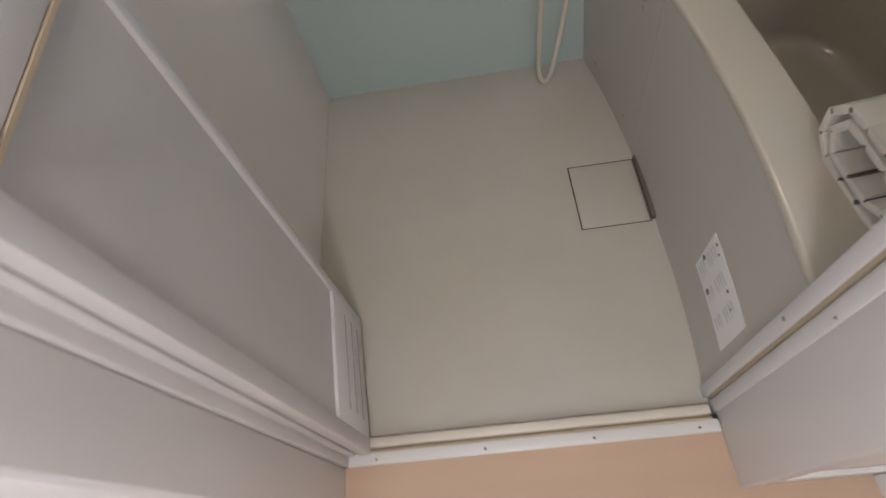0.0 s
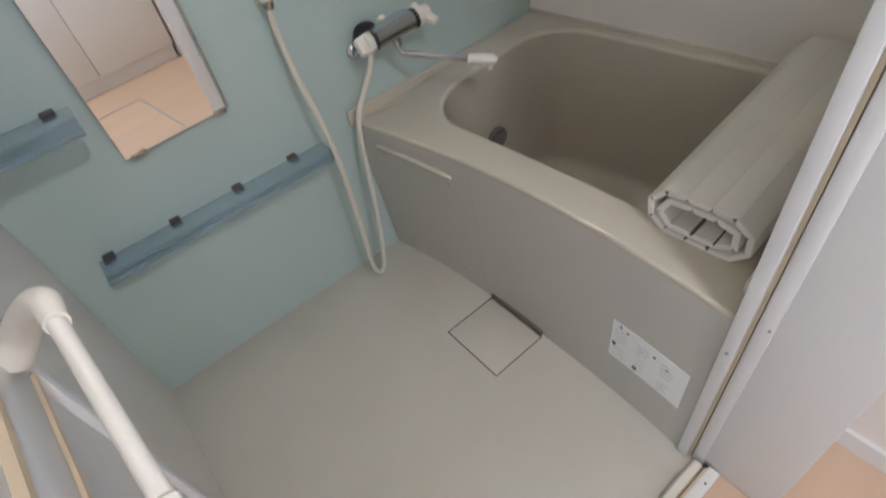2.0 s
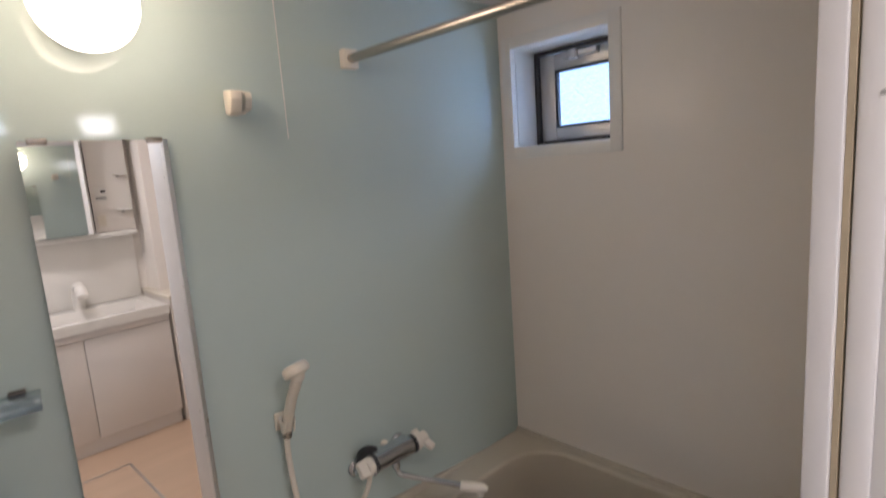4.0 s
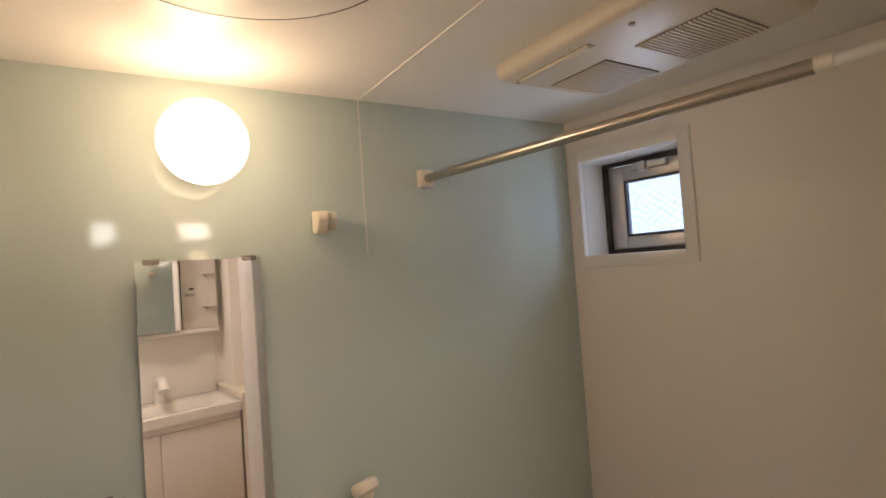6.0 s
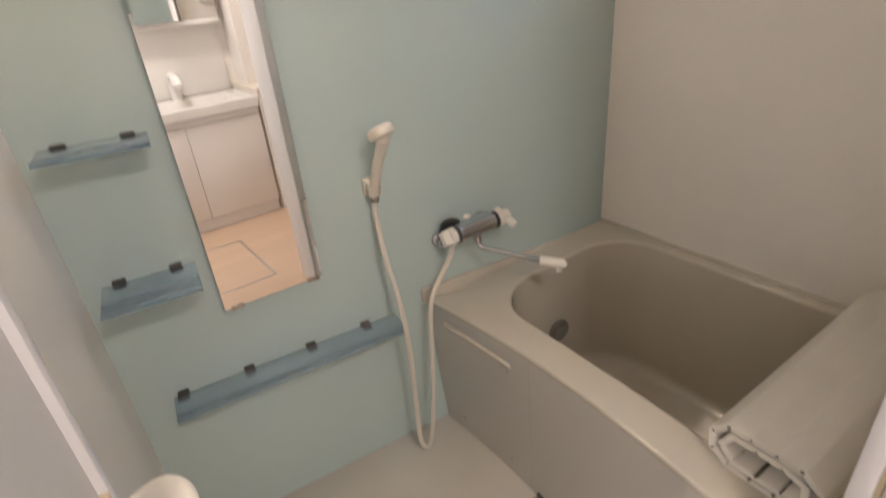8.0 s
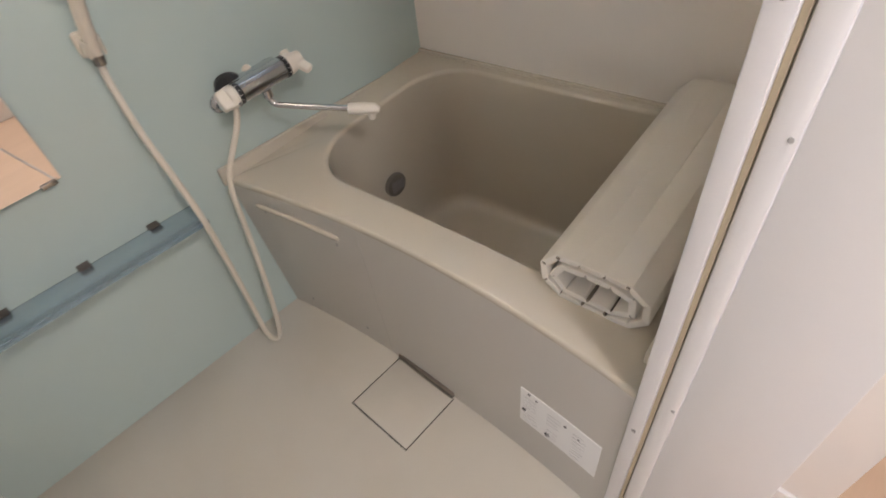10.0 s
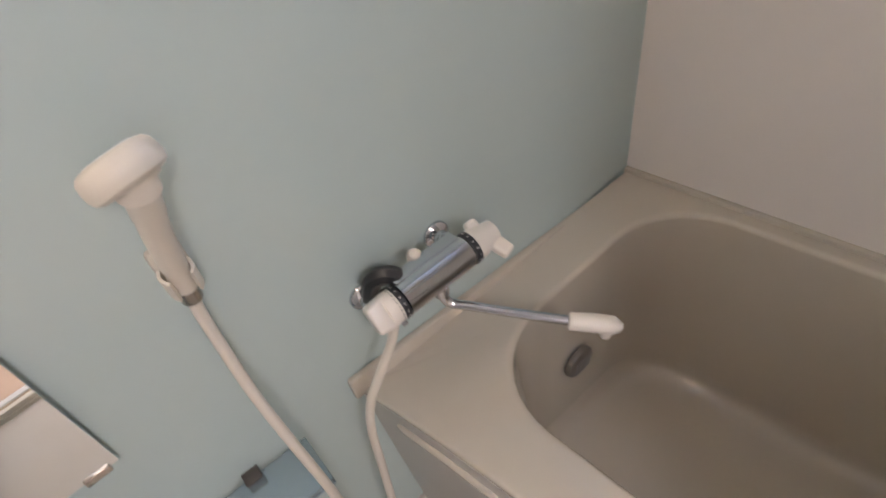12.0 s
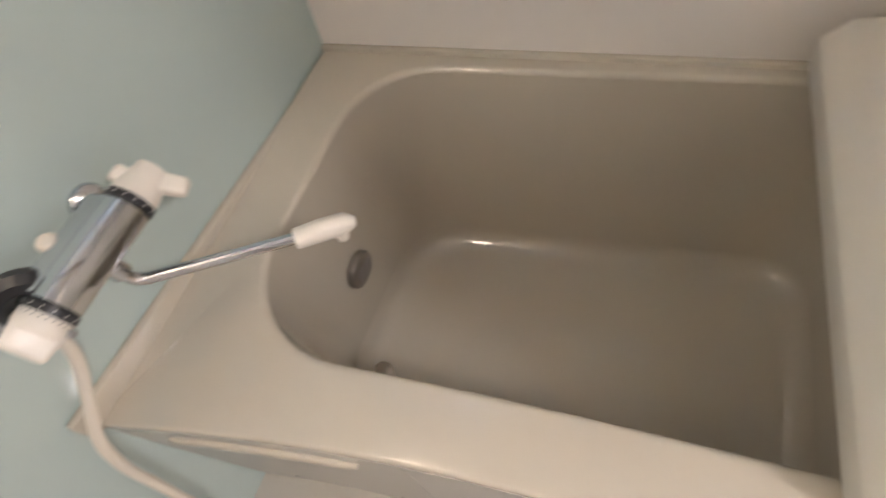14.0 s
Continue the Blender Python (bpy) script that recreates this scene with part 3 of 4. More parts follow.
for s, z, r in ((0.893, 0.205, 0.006), (0.958, 0.168, 0.007), (0.905, 0.281, 0.004), (0.925, 0.275, 0.003), (1.0, 0.262, 0.004), (1.035, 0.25, 0.003)):
    dots = bmesh.new()
    lathe(dots, [(r, 0.0), (r, 0.0008), (0, 0.0009)], pose(apron_x(s, z) - 0.0013, -s, z, 0, -90, 0), 12)
    part("symbol", dots, BLACK, sticker, "small black symbol")

# ---- rolled bath cover ----
roll = thing("bath_cover", "beige slatted bath cover rolled up across the tub rim", "bath cover", (1.028, -0.974, 0.539))
ROLL_TURN = radians(3.6)
roll.rotation_euler = (0, 0, ROLL_TURN)
random.seed(7)


def stadium(t, half, r):
    """Point and direction on a flat oval, t metres along it."""
    per = 4 * half + 2 * math.pi * r
    t = t % per
    if t < 2 * half:
        return (-half + t, r), (1, 0)
    t -= 2 * half
    if t < math.pi * r:
        a = t / r
        return (half + r * math.sin(a), r * math.cos(a)), (math.cos(a), -math.sin(a))
    t -= math.pi * r
    if t < 2 * half:
        return (half - t, -r), (-1, 0)
    a = (t - 2 * half) / r
    return (-half - r * math.sin(a), -r * math.cos(a)), (-math.cos(a), math.sin(a))


LEN = 0.628
tilt = Matrix.Rotation(-math.atan2(0.044, LEN), 4, "Y")
for half, r, count, start in ((0.0485, 0.0585, 12, 0.02), (0.0455, 0.0395, 9, 0.03)):
    per = 4 * half + 2 * math.pi * r
    ends = [Vector((-p[0], p[1] + 0.0595)) for p, _ in (stadium(start + i * per / count, half, r) for i in range(count))]
    mid = Vector((0, 0.0595))
    for i in range(count):
        a, b = ends[i], ends[(i + 1) % count]
        along = (b - a).normalized()
        inward = Vector((-along.y, along.x))
        if inward.dot(mid - (a + b) / 2) < 0:
            inward = -inward
        th, cut = 0.0125, 0.0075
        prof = [a + 0.0001 * along, b - 0.0001 * along, b - 0.001 * along + inward * th * 0.45, b - cut * along + inward * th, a + cut * along + inward * th, a + 0.001 * along + inward * th * 0.45]
        bmx = bmesh.new()
        prism(bmx, [tuple(p) for p in prof], 0.002 * random.random(), LEN - 0.003 * random.random(), 0.00025)
        bmx.transform(tilt)
        part("slat", bmx, COVER, roll)
        # joint strips are darkened to stand for the shaded notches between slats
        hg = bmesh.new()
        q = a + (mid - a).normalized() * 0.0072
        tube(hg, [(0.0012, q.x, q.y), (LEN - 0.004, q.x, q.y)], 0.0046, 5)
        hg.transform(tilt)
        part("hinge_strip", hg, COVER_JOINT_SHADE, roll, "flexible joint darkened as the shaded notch between slats")
tail_turn = Matrix.Translation((0.99, -1.115, 0.536)) @ Matrix.Rotation(ROLL_TURN, 4, "Z") @ Matrix.Rotation(-math.atan2(0.044, LEN), 4, "Y") @ Matrix.Translation((-0.99, 1.115, -0.536))


def on_tail(bm):
    bm.transform(tail_turn)
    return bm


tail = tagged(part("cover_edge_slat", on_tail(boxes((0.99, 1.675, -1.131, -1.096, 0.536, 0.568, 0.004))), COVER), "loose flat edge slat of the bath cover beside the roll", "cover slat")
part("warning_label", on_tail(boxes((1.25, 1.45, -1.124, -1.102, 0.568, 0.5688))), COVER, tail, "small printed label")
for x0, x1, ink in ((1.262, 1.288, RED), (1.30, 1.318, GREY), (1.33, 1.356, RED), (1.366, 1.372, GREY), (1.425, 1.437, BLACK)):
    part("label_print", on_tail(boxes((x0 + 0.003, x1 - 0.002, -1.118, -1.108, 0.5688, 0.5693))), ink, tail, "faded print")

# ---- shower mixer ----
mixer = thing("shower_mixer", "chrome thermostatic bath mixer with white knobs on mint wall", "mixer tap", (1.0, -0.11, 0.749))
mixer.rotation_euler = (0, radians(-3.5), 0)
MZ, MY = 0.772, -0.092
bodyb = bmesh.new()
lathe(bodyb, [(0.0, 0.0), (0.023, 0.0), (0.026, 0.003), (0.026, 0.125), (0.023, 0.128), (0.0, 0.128)], pose(0.928, MY, MZ, 0, 90, 0), 40)
box(bodyb, 0.932, 1.052, MY + 0.004, MY + 0.03, MZ - 0.02, MZ + 0.0262, 0.004)
put(mixer, "body", bodyb, CHROME)
for x0, x1 in ((0.919, 0.9285), (1.0555, 1.065)):
    rb = bmesh.new()
    lathe(rb, [(0.0, 0.0), (0.0265, 0.0), (0.0268, 0.001), (0.0268, x1 - x0), (0.0, x1 - x0)], pose(x0, MY, MZ, 0, 90, 0), 36)
    rg = put(mixer, "scale_ring", rb, BLACK, "black scale ring with white marks")
    mk = bmesh.new()
    for a in range(0, 150, 25):
        an = radians(a - 20)
        b = bmesh.new()
        box(b, -0.0016, 0.0016, -0.0005, 0.0005, 0.0265, 0.0272)
        merge(mk, b, Matrix.Translation(((x0 + x1) / 2, MY, MZ)) @ Matrix.Rotation(an, 4, "X"))
    put(mixer, "scale_marks", mk, WHITE, "white marks", True, rg)


def block_grip(bm, length, wide, thick, m):
    """A chunky handle that narrows a little to its end, with soft edges."""
    b = bmesh.new()
    bmesh.ops.create_cube(b, size=1)
    for v in b.verts:
        k = 1.0 if v.co.z < 0 else 0.88
        v.co = Vector((v.co.x * wide * k, v.co.y * thick * k, (v.co.z + 0.5) * length))
    bmesh.ops.bevel(b, geom=b.edges[:], offset=0.006, segments=3, profile=0.55, affect="EDGES")
    merge(bm, b, m)


kb = bmesh.new()
lathe(kb, [(0.0, 0.0), (0.0255, 0.0), (0.0262, 0.001), (0.0262, 0.014), (0.0235, 0.019), (0.0, 0.020)], pose(0.919, MY, MZ, 0, -90, 0), 36)
block_grip(kb, 0.036, 0.051, 0.030, pose(0.912, MY, MZ, 0, -90, 0) @ Matrix.Rotation(radians(38), 4, "Z"))
k1 = put(mixer, "temperature_knob", kb, KNOB, "cream-white block knob")
tk = bmesh.new()
for w in range(-60, 150, 14):
    tick = bmesh.new()
    box(tick, -0.0011, 0.0011, -0.0006, 0.0006, 0.0260, 0.0266)
    merge(tk, tick, Matrix.Translation((0.9155, MY, MZ)) @ Matrix.Rotation(radians(w), 4, "X"))
put(mixer, "tick_marks", tk, BLACK, "fine black tick marks", True, k1)
kb = bmesh.new()
lathe(kb, [(0.0, 0.0), (0.0250, 0.0), (0.0258, 0.001), (0.0250, 0.014), (0.0215, 0.026), (0.019, 0.044), (0.0, 0.047)], pose(1.065, MY, MZ, 0, 90, 0), 36)
block_grip(kb, 0.046, 0.026, 0.020, pose(1.094, MY, MZ, 0, 0, 0) @ Matrix.Rotation(radians(115), 4, "X") @ Matrix.Rotation(radians(14), 4, "Y"))
block_grip(kb, 0.034, 0.024, 0.018, pose(1.084, MY, MZ, 0, 0, 0) @ Matrix.Rotation(radians(-45), 4, "X"))
put(mixer, "lever_knob", kb, KNOB, "cream-white lever knob")
bt = bmesh.new()
lathe(bt, [(0.0045, 0.0), (0.0045, 0.005), (0.0, 0.006)], pose(0.912, MY - 0.024, MZ - 0.012, 110, 0, 0), 12)
put(mixer, "limit_button", bt, GREY, "small dark button")
for x, z in ((0.908, 0.728), (1.062, 0.744)):
    eb = bmesh.new()
    lathe(eb, [(0.025, 0.0), (0.025, 0.004), (0.022, 0.009), (0.014, 0.013), (0.0135, 0.02), (0.0, 0.021)], pose(x, 0.0, z, 90, 0, 0), 30)
    tube(eb, smooth_path([(x, -0.012, z), (x, -0.034, z + 0.004), (x + (0.03 if x < 1 else -0.022), -0.058, MZ - 0.012), (x + (0.036 if x < 1 else -0.03), -0.08, MZ - 0.004)], 6), 0.0125, 16)
    put(mixer, "wall_flange", eb, CHROME, "chrome wall flange")
cv = bmesh.new()
tube(cv, smooth_path([(0.912, -0.020, MZ - 0.040), (0.911, -0.034, MZ - 0.012), (0.918, -0.046, MZ + 0.018), (0.934, -0.060, MZ + 0.026), (0.948, -0.074, MZ + 0.018)], 5), [0.011] + [0.0145] * 19 + [0.010], 8)
put(mixer, "elbow_cover", cv, BLACK, "black rubber elbow cover")
wc = bmesh.new()
lathe(wc, [(0.010, 0.0), (0.0115, 0.004), (0.0115, 0.014), (0.008, 0.019), (0.0, 0.020)], pose(0.985, MY + 0.036, MZ + 0.012, 15, 0, 0), 18)
put(mixer, "bypass_knob", wc, CREAM, "small cream knob")
sp = bmesh.new()
tube(sp, smooth_path([(0.994, MY, MZ - 0.018), (0.994, MY - 0.002, 0.722), (1.0, MY - 0.010, 0.706), (1.017, -0.122, 0.699), (1.060, -0.178, 0.688), (1.118, -0.2515, 0.674)], 7), 0.0078, 16)
lathe(sp, [(0.013, 0.0), (0.013, 0.018), (0.009, 0.022)], Matrix.Translation((0.994, MY, MZ - 0.044)), 20)
spo = put(mixer, "spout", sp, CHROME, "thin chrome swivel spout")
tp = bmesh.new()
tube(tp, [(1.108, -0.240, 0.6755), (1.109, -0.2412, 0.6753), (1.131, -0.267, 0.672), (1.150, -0.2895, 0.668), (1.157, -0.2975, 0.663)], [0.0105, 0.0135, 0.0148, 0.0138, 0.007], 20)
lathe(tp, [(0.0, -0.028), (0.0085, -0.028), (0.010, -0.018), (0.010, 0.0)], Matrix.Translation((1.143, -0.281, 0.670)), 18)
put(mixer, "spout_tip", tp, KNOB, "white spout tip", True, spo)

# ---- hand shower, holder, hose ----
shower = thing("hand_shower", "cream hand shower with hose hung on mint wall", "hand shower", (0.705, -0.05, 0.94))
hb = bmesh.new()
tube(hb, smooth_path([(0.709, -0.043, 0.935), (0.711, -0.055, 0.97), (0.715, -0.082, 1.03), (0.720, -0.108, 1.075), (0.722, -0.121, 1.098), (0.722, -0.119, 1.108)], 5), [0.0125] * 6 + [0.0135] * 8 + [0.0145] * 6 + [0.018] * 3 + [0.023] * 3, 20)
put(shower, "handle", hb, CREAM)
head = bmesh.new()
lathe(head, [(0.0, -0.0140), (0.024, -0.0138), (0.029, -0.0122), (0.0325, -0.008), (0.0340, -0.001), (0.0340, 0.006), (0.0320, 0.0115), (0.026, 0.0145), (0.0, 0.0165)], look((0.720, -0.121, 1.119), (0.720 - 0.19, -0.121 + 0.42, 1.119 + 0.86), 0) @ Matrix.Rotation(math.pi, 4, "X") @ Matrix.Scale(-1, 4, (0, 0, 1)), 36)
hd = put(shower, "head", head, CREAM, "round cream head")
fc = bmesh.new()
lathe(fc, [(0.0, 0.0), (0.021, 0.0), (0.0225, 0.0008), (0.0225, 0.0015), (0.0, 0.0015)], look((0.720, -0.121, 1.119), (0.720 - 0.19, -0.121 + 0.42, 1.119 + 0.86), 0) @ Matrix.Rotation(math.pi, 4, "X") @ Matrix.Scale(-1, 4, (0, 0, 1)) @ Matrix.Translation((0, 0, -0.0147)), 30)
put(shower, "spray_plate", fc, WHITE, "white spray plate", True, hd)
fb = bmesh.new()
tube(fb, [(0.708, -0.040, 0.917), (0.709, -0.0435, 0.937)], [0.012, 0.0128], 18)
put(shower, "ferrule", fb, STEEL, "grey metal ferrule")
hs = bmesh.new()
tube(hs, smooth_path([(0.708, -0.040, 0.920), (0.705, -0.040, 0.87), (0.703, -0.07, 0.76), (0.708, -0.105, 0.66), (0.714, -0.122, 0.54), (0.716, -0.122, 0.40), (0.716, -0.115, 0.22), (0.716, -0.112, 0.08), (0.730, -0.112, 0.035), (0.748, -0.115, 0.045), (0.763, -0.12, 0.13),
                      (0.786, -0.105, 0.27), (0.804, -0.094, 0.43), (0.814, -0.088, 0.53), (0.830, -0.086, 0.595), (0.858, -0.086, 0.64), (0.89, -0.089, 0.69), (0.904, -0.092, 0.725), (0.908, -0.092, 0.755)], 9), 0.0075, 14)
put(shower, "hose", hs, HOSE, "ivory hose")
holder = thing("shower_holder", "cream wall bracket holding the hand shower", "shower holder", (0.705, 0, 0.93))
put(holder, "wall_plate", boxes((0.691, 0.729, -0.014, 0.0, 0.925, 0.975, 0.006)), CREAM)
cl = bmesh.new()
ring = [(0.0150 * math.cos(radians(w)), 0.0150 * math.sin(radians(w))) for w in range(-50, 231, 20)]
secs = []
for cx, cy in ring:
    k = 1.25
    secs.append([cl.verts.new(p) for p in ((cx, cy, -0.016), (cx * k, cy * k, -0.016), (cx * k, cy * k, 0.018), (cx, cy, 0.018))])
for p, q in zip(secs, secs[1:]):
    for i in range(4):
        cl.faces.new((p[i], p[(i + 1) % 4], q[(i + 1) % 4], q[i]))
cl.faces.new(secs[0]), cl.faces.new(secs[-1][::-1])
bmesh.ops.recalc_face_normals(cl, faces=cl.faces[:])
cl.transform(pose(0.710, -0.050, 0.953, 17, 0, 0))
box(cl, 0.699, 0.721, -0.034, -0.01, 0.942, 0.966, 0.003)
put(holder, "clip", cl, CREAM)


# ---- acrylic shelves ----
def shelf(x0, x1, depth, z, brackets, label):
    ob = thing("wall_shelf", label, "shelf", ((x0 + x1) / 2, 0, z), "blue acrylic shelves")
    put(ob, "board", boxes((x0, x1, -depth, -0.012, z - 0.004, z + 0.004, 0.002)), SHELF, "clear blue board")
    put(ob, "front_lip", boxes((x0, x1, -depth - 0.004, -depth - 0.0005, z - 0.005, z + 0.008, 0.001)), SHELF, "upturned front edge")
    for bx in brackets:
        b = boxes((bx - 0.014, bx + 0.014, -0.034, 0.0, z - 0.013, z - 0.0045, 0.003), (bx - 0.014, bx + 0.014, -0.0115, 0.0, z - 0.0125, z + 0.0088, 0.003), (bx - 0.014, bx + 0.014, -0.026, 0.0, z + 0.0045, z + 0.009, 0.002))
        put(ob, "bracket", b, mat_bracket, "dark metal clip")
    return ob


mat_bracket = mat("dark_clip", (0.10, 0.085, 0.075), 0.4, 0.4, scale=60, vary=0.1)
shelf(0.038, 0.237, 0.124, 1.195, (0.075, 0.2), "short clear blue acrylic shelf near the mirror")
shelf(0.044, 0.242, 0.154, 0.877, (0.08, 0.2), "deeper clear blue acrylic shelf near the mirror")
shelf(0.09, 0.727, 0.107, 0.523, (0.115, 0.285, 0.46, 0.63), "long clear blue acrylic shelf under the mirror")

# ---- tall wall mirror, set slightly askew ----
mir = thing("wall_mirror", "tall narrow frameless mirror set slightly askew on mint wall", "mirror", (0.403, -0.022, 1.21))
turn = Matrix.Rotation(radians(4.2), 4, "Z")
gl = boxes((-0.131, 0.131, -0.0025, 0.0025, -0.473, 0.473))
gl.transform(turn)
part("glass", gl, MIRROR, mir, "clear mirror glass", False)
bk = boxes((-0.129, 0.129, 0.003, 0.007, -0.47, 0.47))
bk.transform(turn)
part("backing", bk, DARK, mir, "dark backing")
for cx, cz in ((-0.10, -0.473), (0.105, -0.473), (-0.10, 0.473), (0.105, 0.473)):
    b = boxes((cx - 0.016, cx + 0.016, -0.006, 0.009, cz - 0.007, cz + 0.005, 0.002))
    b.transform(turn)
    part("clip", b, STEEL, mir, "brown metal clip")
spc = boxes((-0.12, 0.12, 0.0075, 0.0145, -0.45, 0.45))
part("wall_pad", spc, DARK, mir, "dark mounting pad")

# ---- globe lamp ----
lamp = thing("globe_lamp", "lit white glass globe lamp on mint wall", "wall lamp", (0.411, -0.1, 1.932))
gb = bmesh.new()
prof = []
for i in range(25):
    a = math.pi * i / 24
    prof.append((0.091 * math.sin(a), -0.092 * math.cos(a)))
lathe(gb, prof, pose(0.411, -0.104, 1.932, 90, 0, 0), 40)
put(lamp, "globe", gb, GLOBEM, "glowing opal globe")
bs = bmesh.new()
lathe(bs, [(0.06, 0.0), (0.07, 0.004), (0.07, 0.018), (0.055, 0.026), (0.0, 0.026)], pose(0.411, 0, 1.932, 90, 0, 0), 32)
put(lamp, "base", bs, WHITE, "white round base")

# ---- hook, rod ----
hook = thing("rod_bracket", "cream folding rod bracket on mint wall", "wall bracket", (0.692, 0, 1.765))
put(hook, "plate", boxes((0.684, 0.718, -0.010, 0.0, 1.738, 1.795, 0.004)), CREAM)
hk = bmesh.new()
prism(hk, [(-0.008, 1.793), (-0.060, 1.787), (-0.064, 1.768), (-0.050, 1.738), (-0.034, 1.731), (-0.008, 1.738)], 0.668, 0.695, 0.004)
put(hook, "arm", hk, CREAM)
hc = bmesh.new()
prism(hc, [(-0.008, 1.792), (-0.048, 1.786), (-0.052, 1.770), (-0.040, 1.745), (-0.008, 1.742)], 0.705, 0.722, 0.004)
put(hook, "catch", hc, CREAM)

rod = thing("drying_rod", "stainless telescopic drying rod across the bath", "drying rod", (1.08, -0.55, 1.888))
P0, P1 = Vector((1.012, -0.02, 1.886)), Vector((1.155, -1.12, 1.888))
j = P0.lerp(P1, 0.86)
put(rod, "tube", tube(bmesh.new(), [P0, j], 0.0125, 20), STEEL)
put(rod, "inner_tube", tube(bmesh.new(), [j, P1], 0.0095, 18), WHITE, "thin pale inner tube")
jm = tube(bmesh.new(), [j - 0.004 * (P1 - P0).normalized(), j + 0.02 * (P1 - P0).normalized()], 0.0128, 20)
put(rod, "collar", jm, CREAM, "cream collar")
for p, yw in ((P0, 0.0), (P1, -D)):
    cb = bmesh.new()
    box(cb, p.x - 0.024, p.x + 0.024, min(yw, p.y) - 0.004, max(yw, p.y) + 0.004 if yw else 0.0, p.z - 0.026, p.z + 0.026, 0.005)
    put(rod, "end_bracket", cb, CREAM, "cream end bracket")

# ---- ceiling dryer ----
fan = thing("ceiling_dryer", "cream ceiling ventilation dryer with two grilles", "ventilation unit", (1.29, -0.59, H))
fb = bmesh.new()
box(fb, 1.03, 1.40, -0.88, -0.335, H - 0.038, H + 0.01, 0.02, 4)
box(fb, 1.06, 1.43, -0.86, -0.315, H - 0.014, H, 0.004)
put(fan, "housing", fb, CREAM)
for y0 in (-0.546, -0.797):
    # dark brown sheet, coloured as the shade behind the slats
    g0 = put(fan, "grille", boxes((1.182, 1.372, y0, y0 + 0.175, H - 0.0393, H - 0.034)), mat("grille_shade", (0.20, 0.15, 0.10), 0.6), "dark sheet standing for the shaded grille opening")
    for k in range(18):
        yy = y0 + 0.002 + k * 0.0097
        put(fan, "slat", boxes((1.183, 1.371, yy, yy + 0.0054, H - 0.0425, H - 0.0392, 0.001)), CREAM, "", True, g0)
put(fan, "side_bar", boxes((1.078, 1.094, -0.585, -0.37, H - 0.044, H - 0.034, 0.003)), CREAM, "slim raised bar")
put(fan, "bar_gap", boxes((1.074, 1.098, -0.59, -0.365, H - 0.0388, H - 0.034)), GASKET, "narrow gap")
put(fan, "nameplate", boxes((1.20, 1.36, -0.3365, -0.3335, H - 0.026, H - 0.016)), GREY, "grey nameplate")
for yy in (-0.36, -0.69):
    sc = bmesh.new()
    lathe(sc, [(0.006, 0.0), (0.006, 0.003), (0.0, 0.004)], pose(1.086, yy, H - 0.038, 180, 0, 0), 12)
    put(fan, "screw", sc, GASKET, "small screw")

# ---- bath remote on the door wall ----
rem = thing("bath_remote", "cream bath heater control panel on the wall", "control panel", (1.25, -D, 0.83))
put(rem, "housing", boxes((1.16, 1.34, -D, -D + 0.022, 0.77, 0.90, 0.006)), CREAM)
put(rem, "display", boxes((1.18, 1.27, -D + 0.022, -D + 0.0235, 0.84, 0.885, 0.001)), BLACK, "dark display")
for k in range(3):
    put(rem, "button", boxes((1.18 + k * 0.05, 1.215 + k * 0.05, -D + 0.022, -D + 0.025, 0.785, 0.815, 0.002)), WHITE, "pale button")

# ---- folding door, folded open along the wall ----
door = thing("folding_door", "white bath folding door folded open with a grey panel", "folding door", (0.160, -1.200, 0.0))
lean = math.atan2(0.029, 0.338)


def leaf(m, handled):
    L, T2, z0, z1 = 0.339, 0.026, 0.035, 1.985
    lf = part("leaf", boxes((-T2, 0, 0, 0.036, z0, z1, 0.004), (-T2, 0, L - 0.022, L, z0, z1, 0.004), (-T2, -0.0005, 0.036, L - 0.022, z0, 0.26, 0.003), (-T2, -0.0005, 0.036, L - 0.022, z1 - 0.07, z1, 0.003)), FRAME, door, "white resin leaf frame")
    lf.matrix_local = m
    part("panel", boxes((-0.018, -0.008, 0.03, L - 0.018, 0.25, z1 - 0.06)), LEAF, lf, "frosted grey panel")
    part("mid_rail", boxes((-T2 + 0.001, -0.003, 0.036, L - 0.022, 1.027, 1.083, 0.004)), FRAME, lf, "white middle rail")
    for zz, hz in ((1.0245, 0.0025), (1.0865, 0.0035)):
        part("rail_seal", boxes((-T2 + 0.003, -0.001, 0.036, L - 0.022, zz - hz, zz + hz)), SEAL, lf, "yellowed seal")
    for k in range(3):
        part("vent_slot", boxes((-0.001, 0.0006, 0.07, L - 0.05, 0.08 + 0.05 * k, 0.084 + 0.05 * k)), GREY, lf, "fine vent slot")
    if handled:
        spine = [(0.0, 0.304, 1.058), (0.020, 0.298, 1.076), (0.040, 0.272, 1.104), (0.052, 0.235, 1.126), (0.054, 0.204, 1.131), (0.054, 0.075, 1.117), (0.050, 0.058, 1.110), (0.036, 0.046, 1.094), (0.018, 0.042, 1.074), (0.0, 0.042, 1.056)]
        for name, pts, rad in (("handle_elbow", spine[:5], (0.0150, 0.0068)), ("handle_bar", spine[4:6], (0.0052, 0.0052)), ("handle_elbow", spine[5:], (0.0068, 0.0098))):
            hh, line = bmesh.new(), smooth_path(pts, 8)
            tube(hh, line, [rad[0] + (rad[1] - rad[0]) * i / (len(line) - 1) for i in range(len(line))], 18)
            part(name, hh, KNOB, lf, "rounded white handle piece")
    return lf


leaf(Matrix.Rotation(lean, 4, "Z"), True)
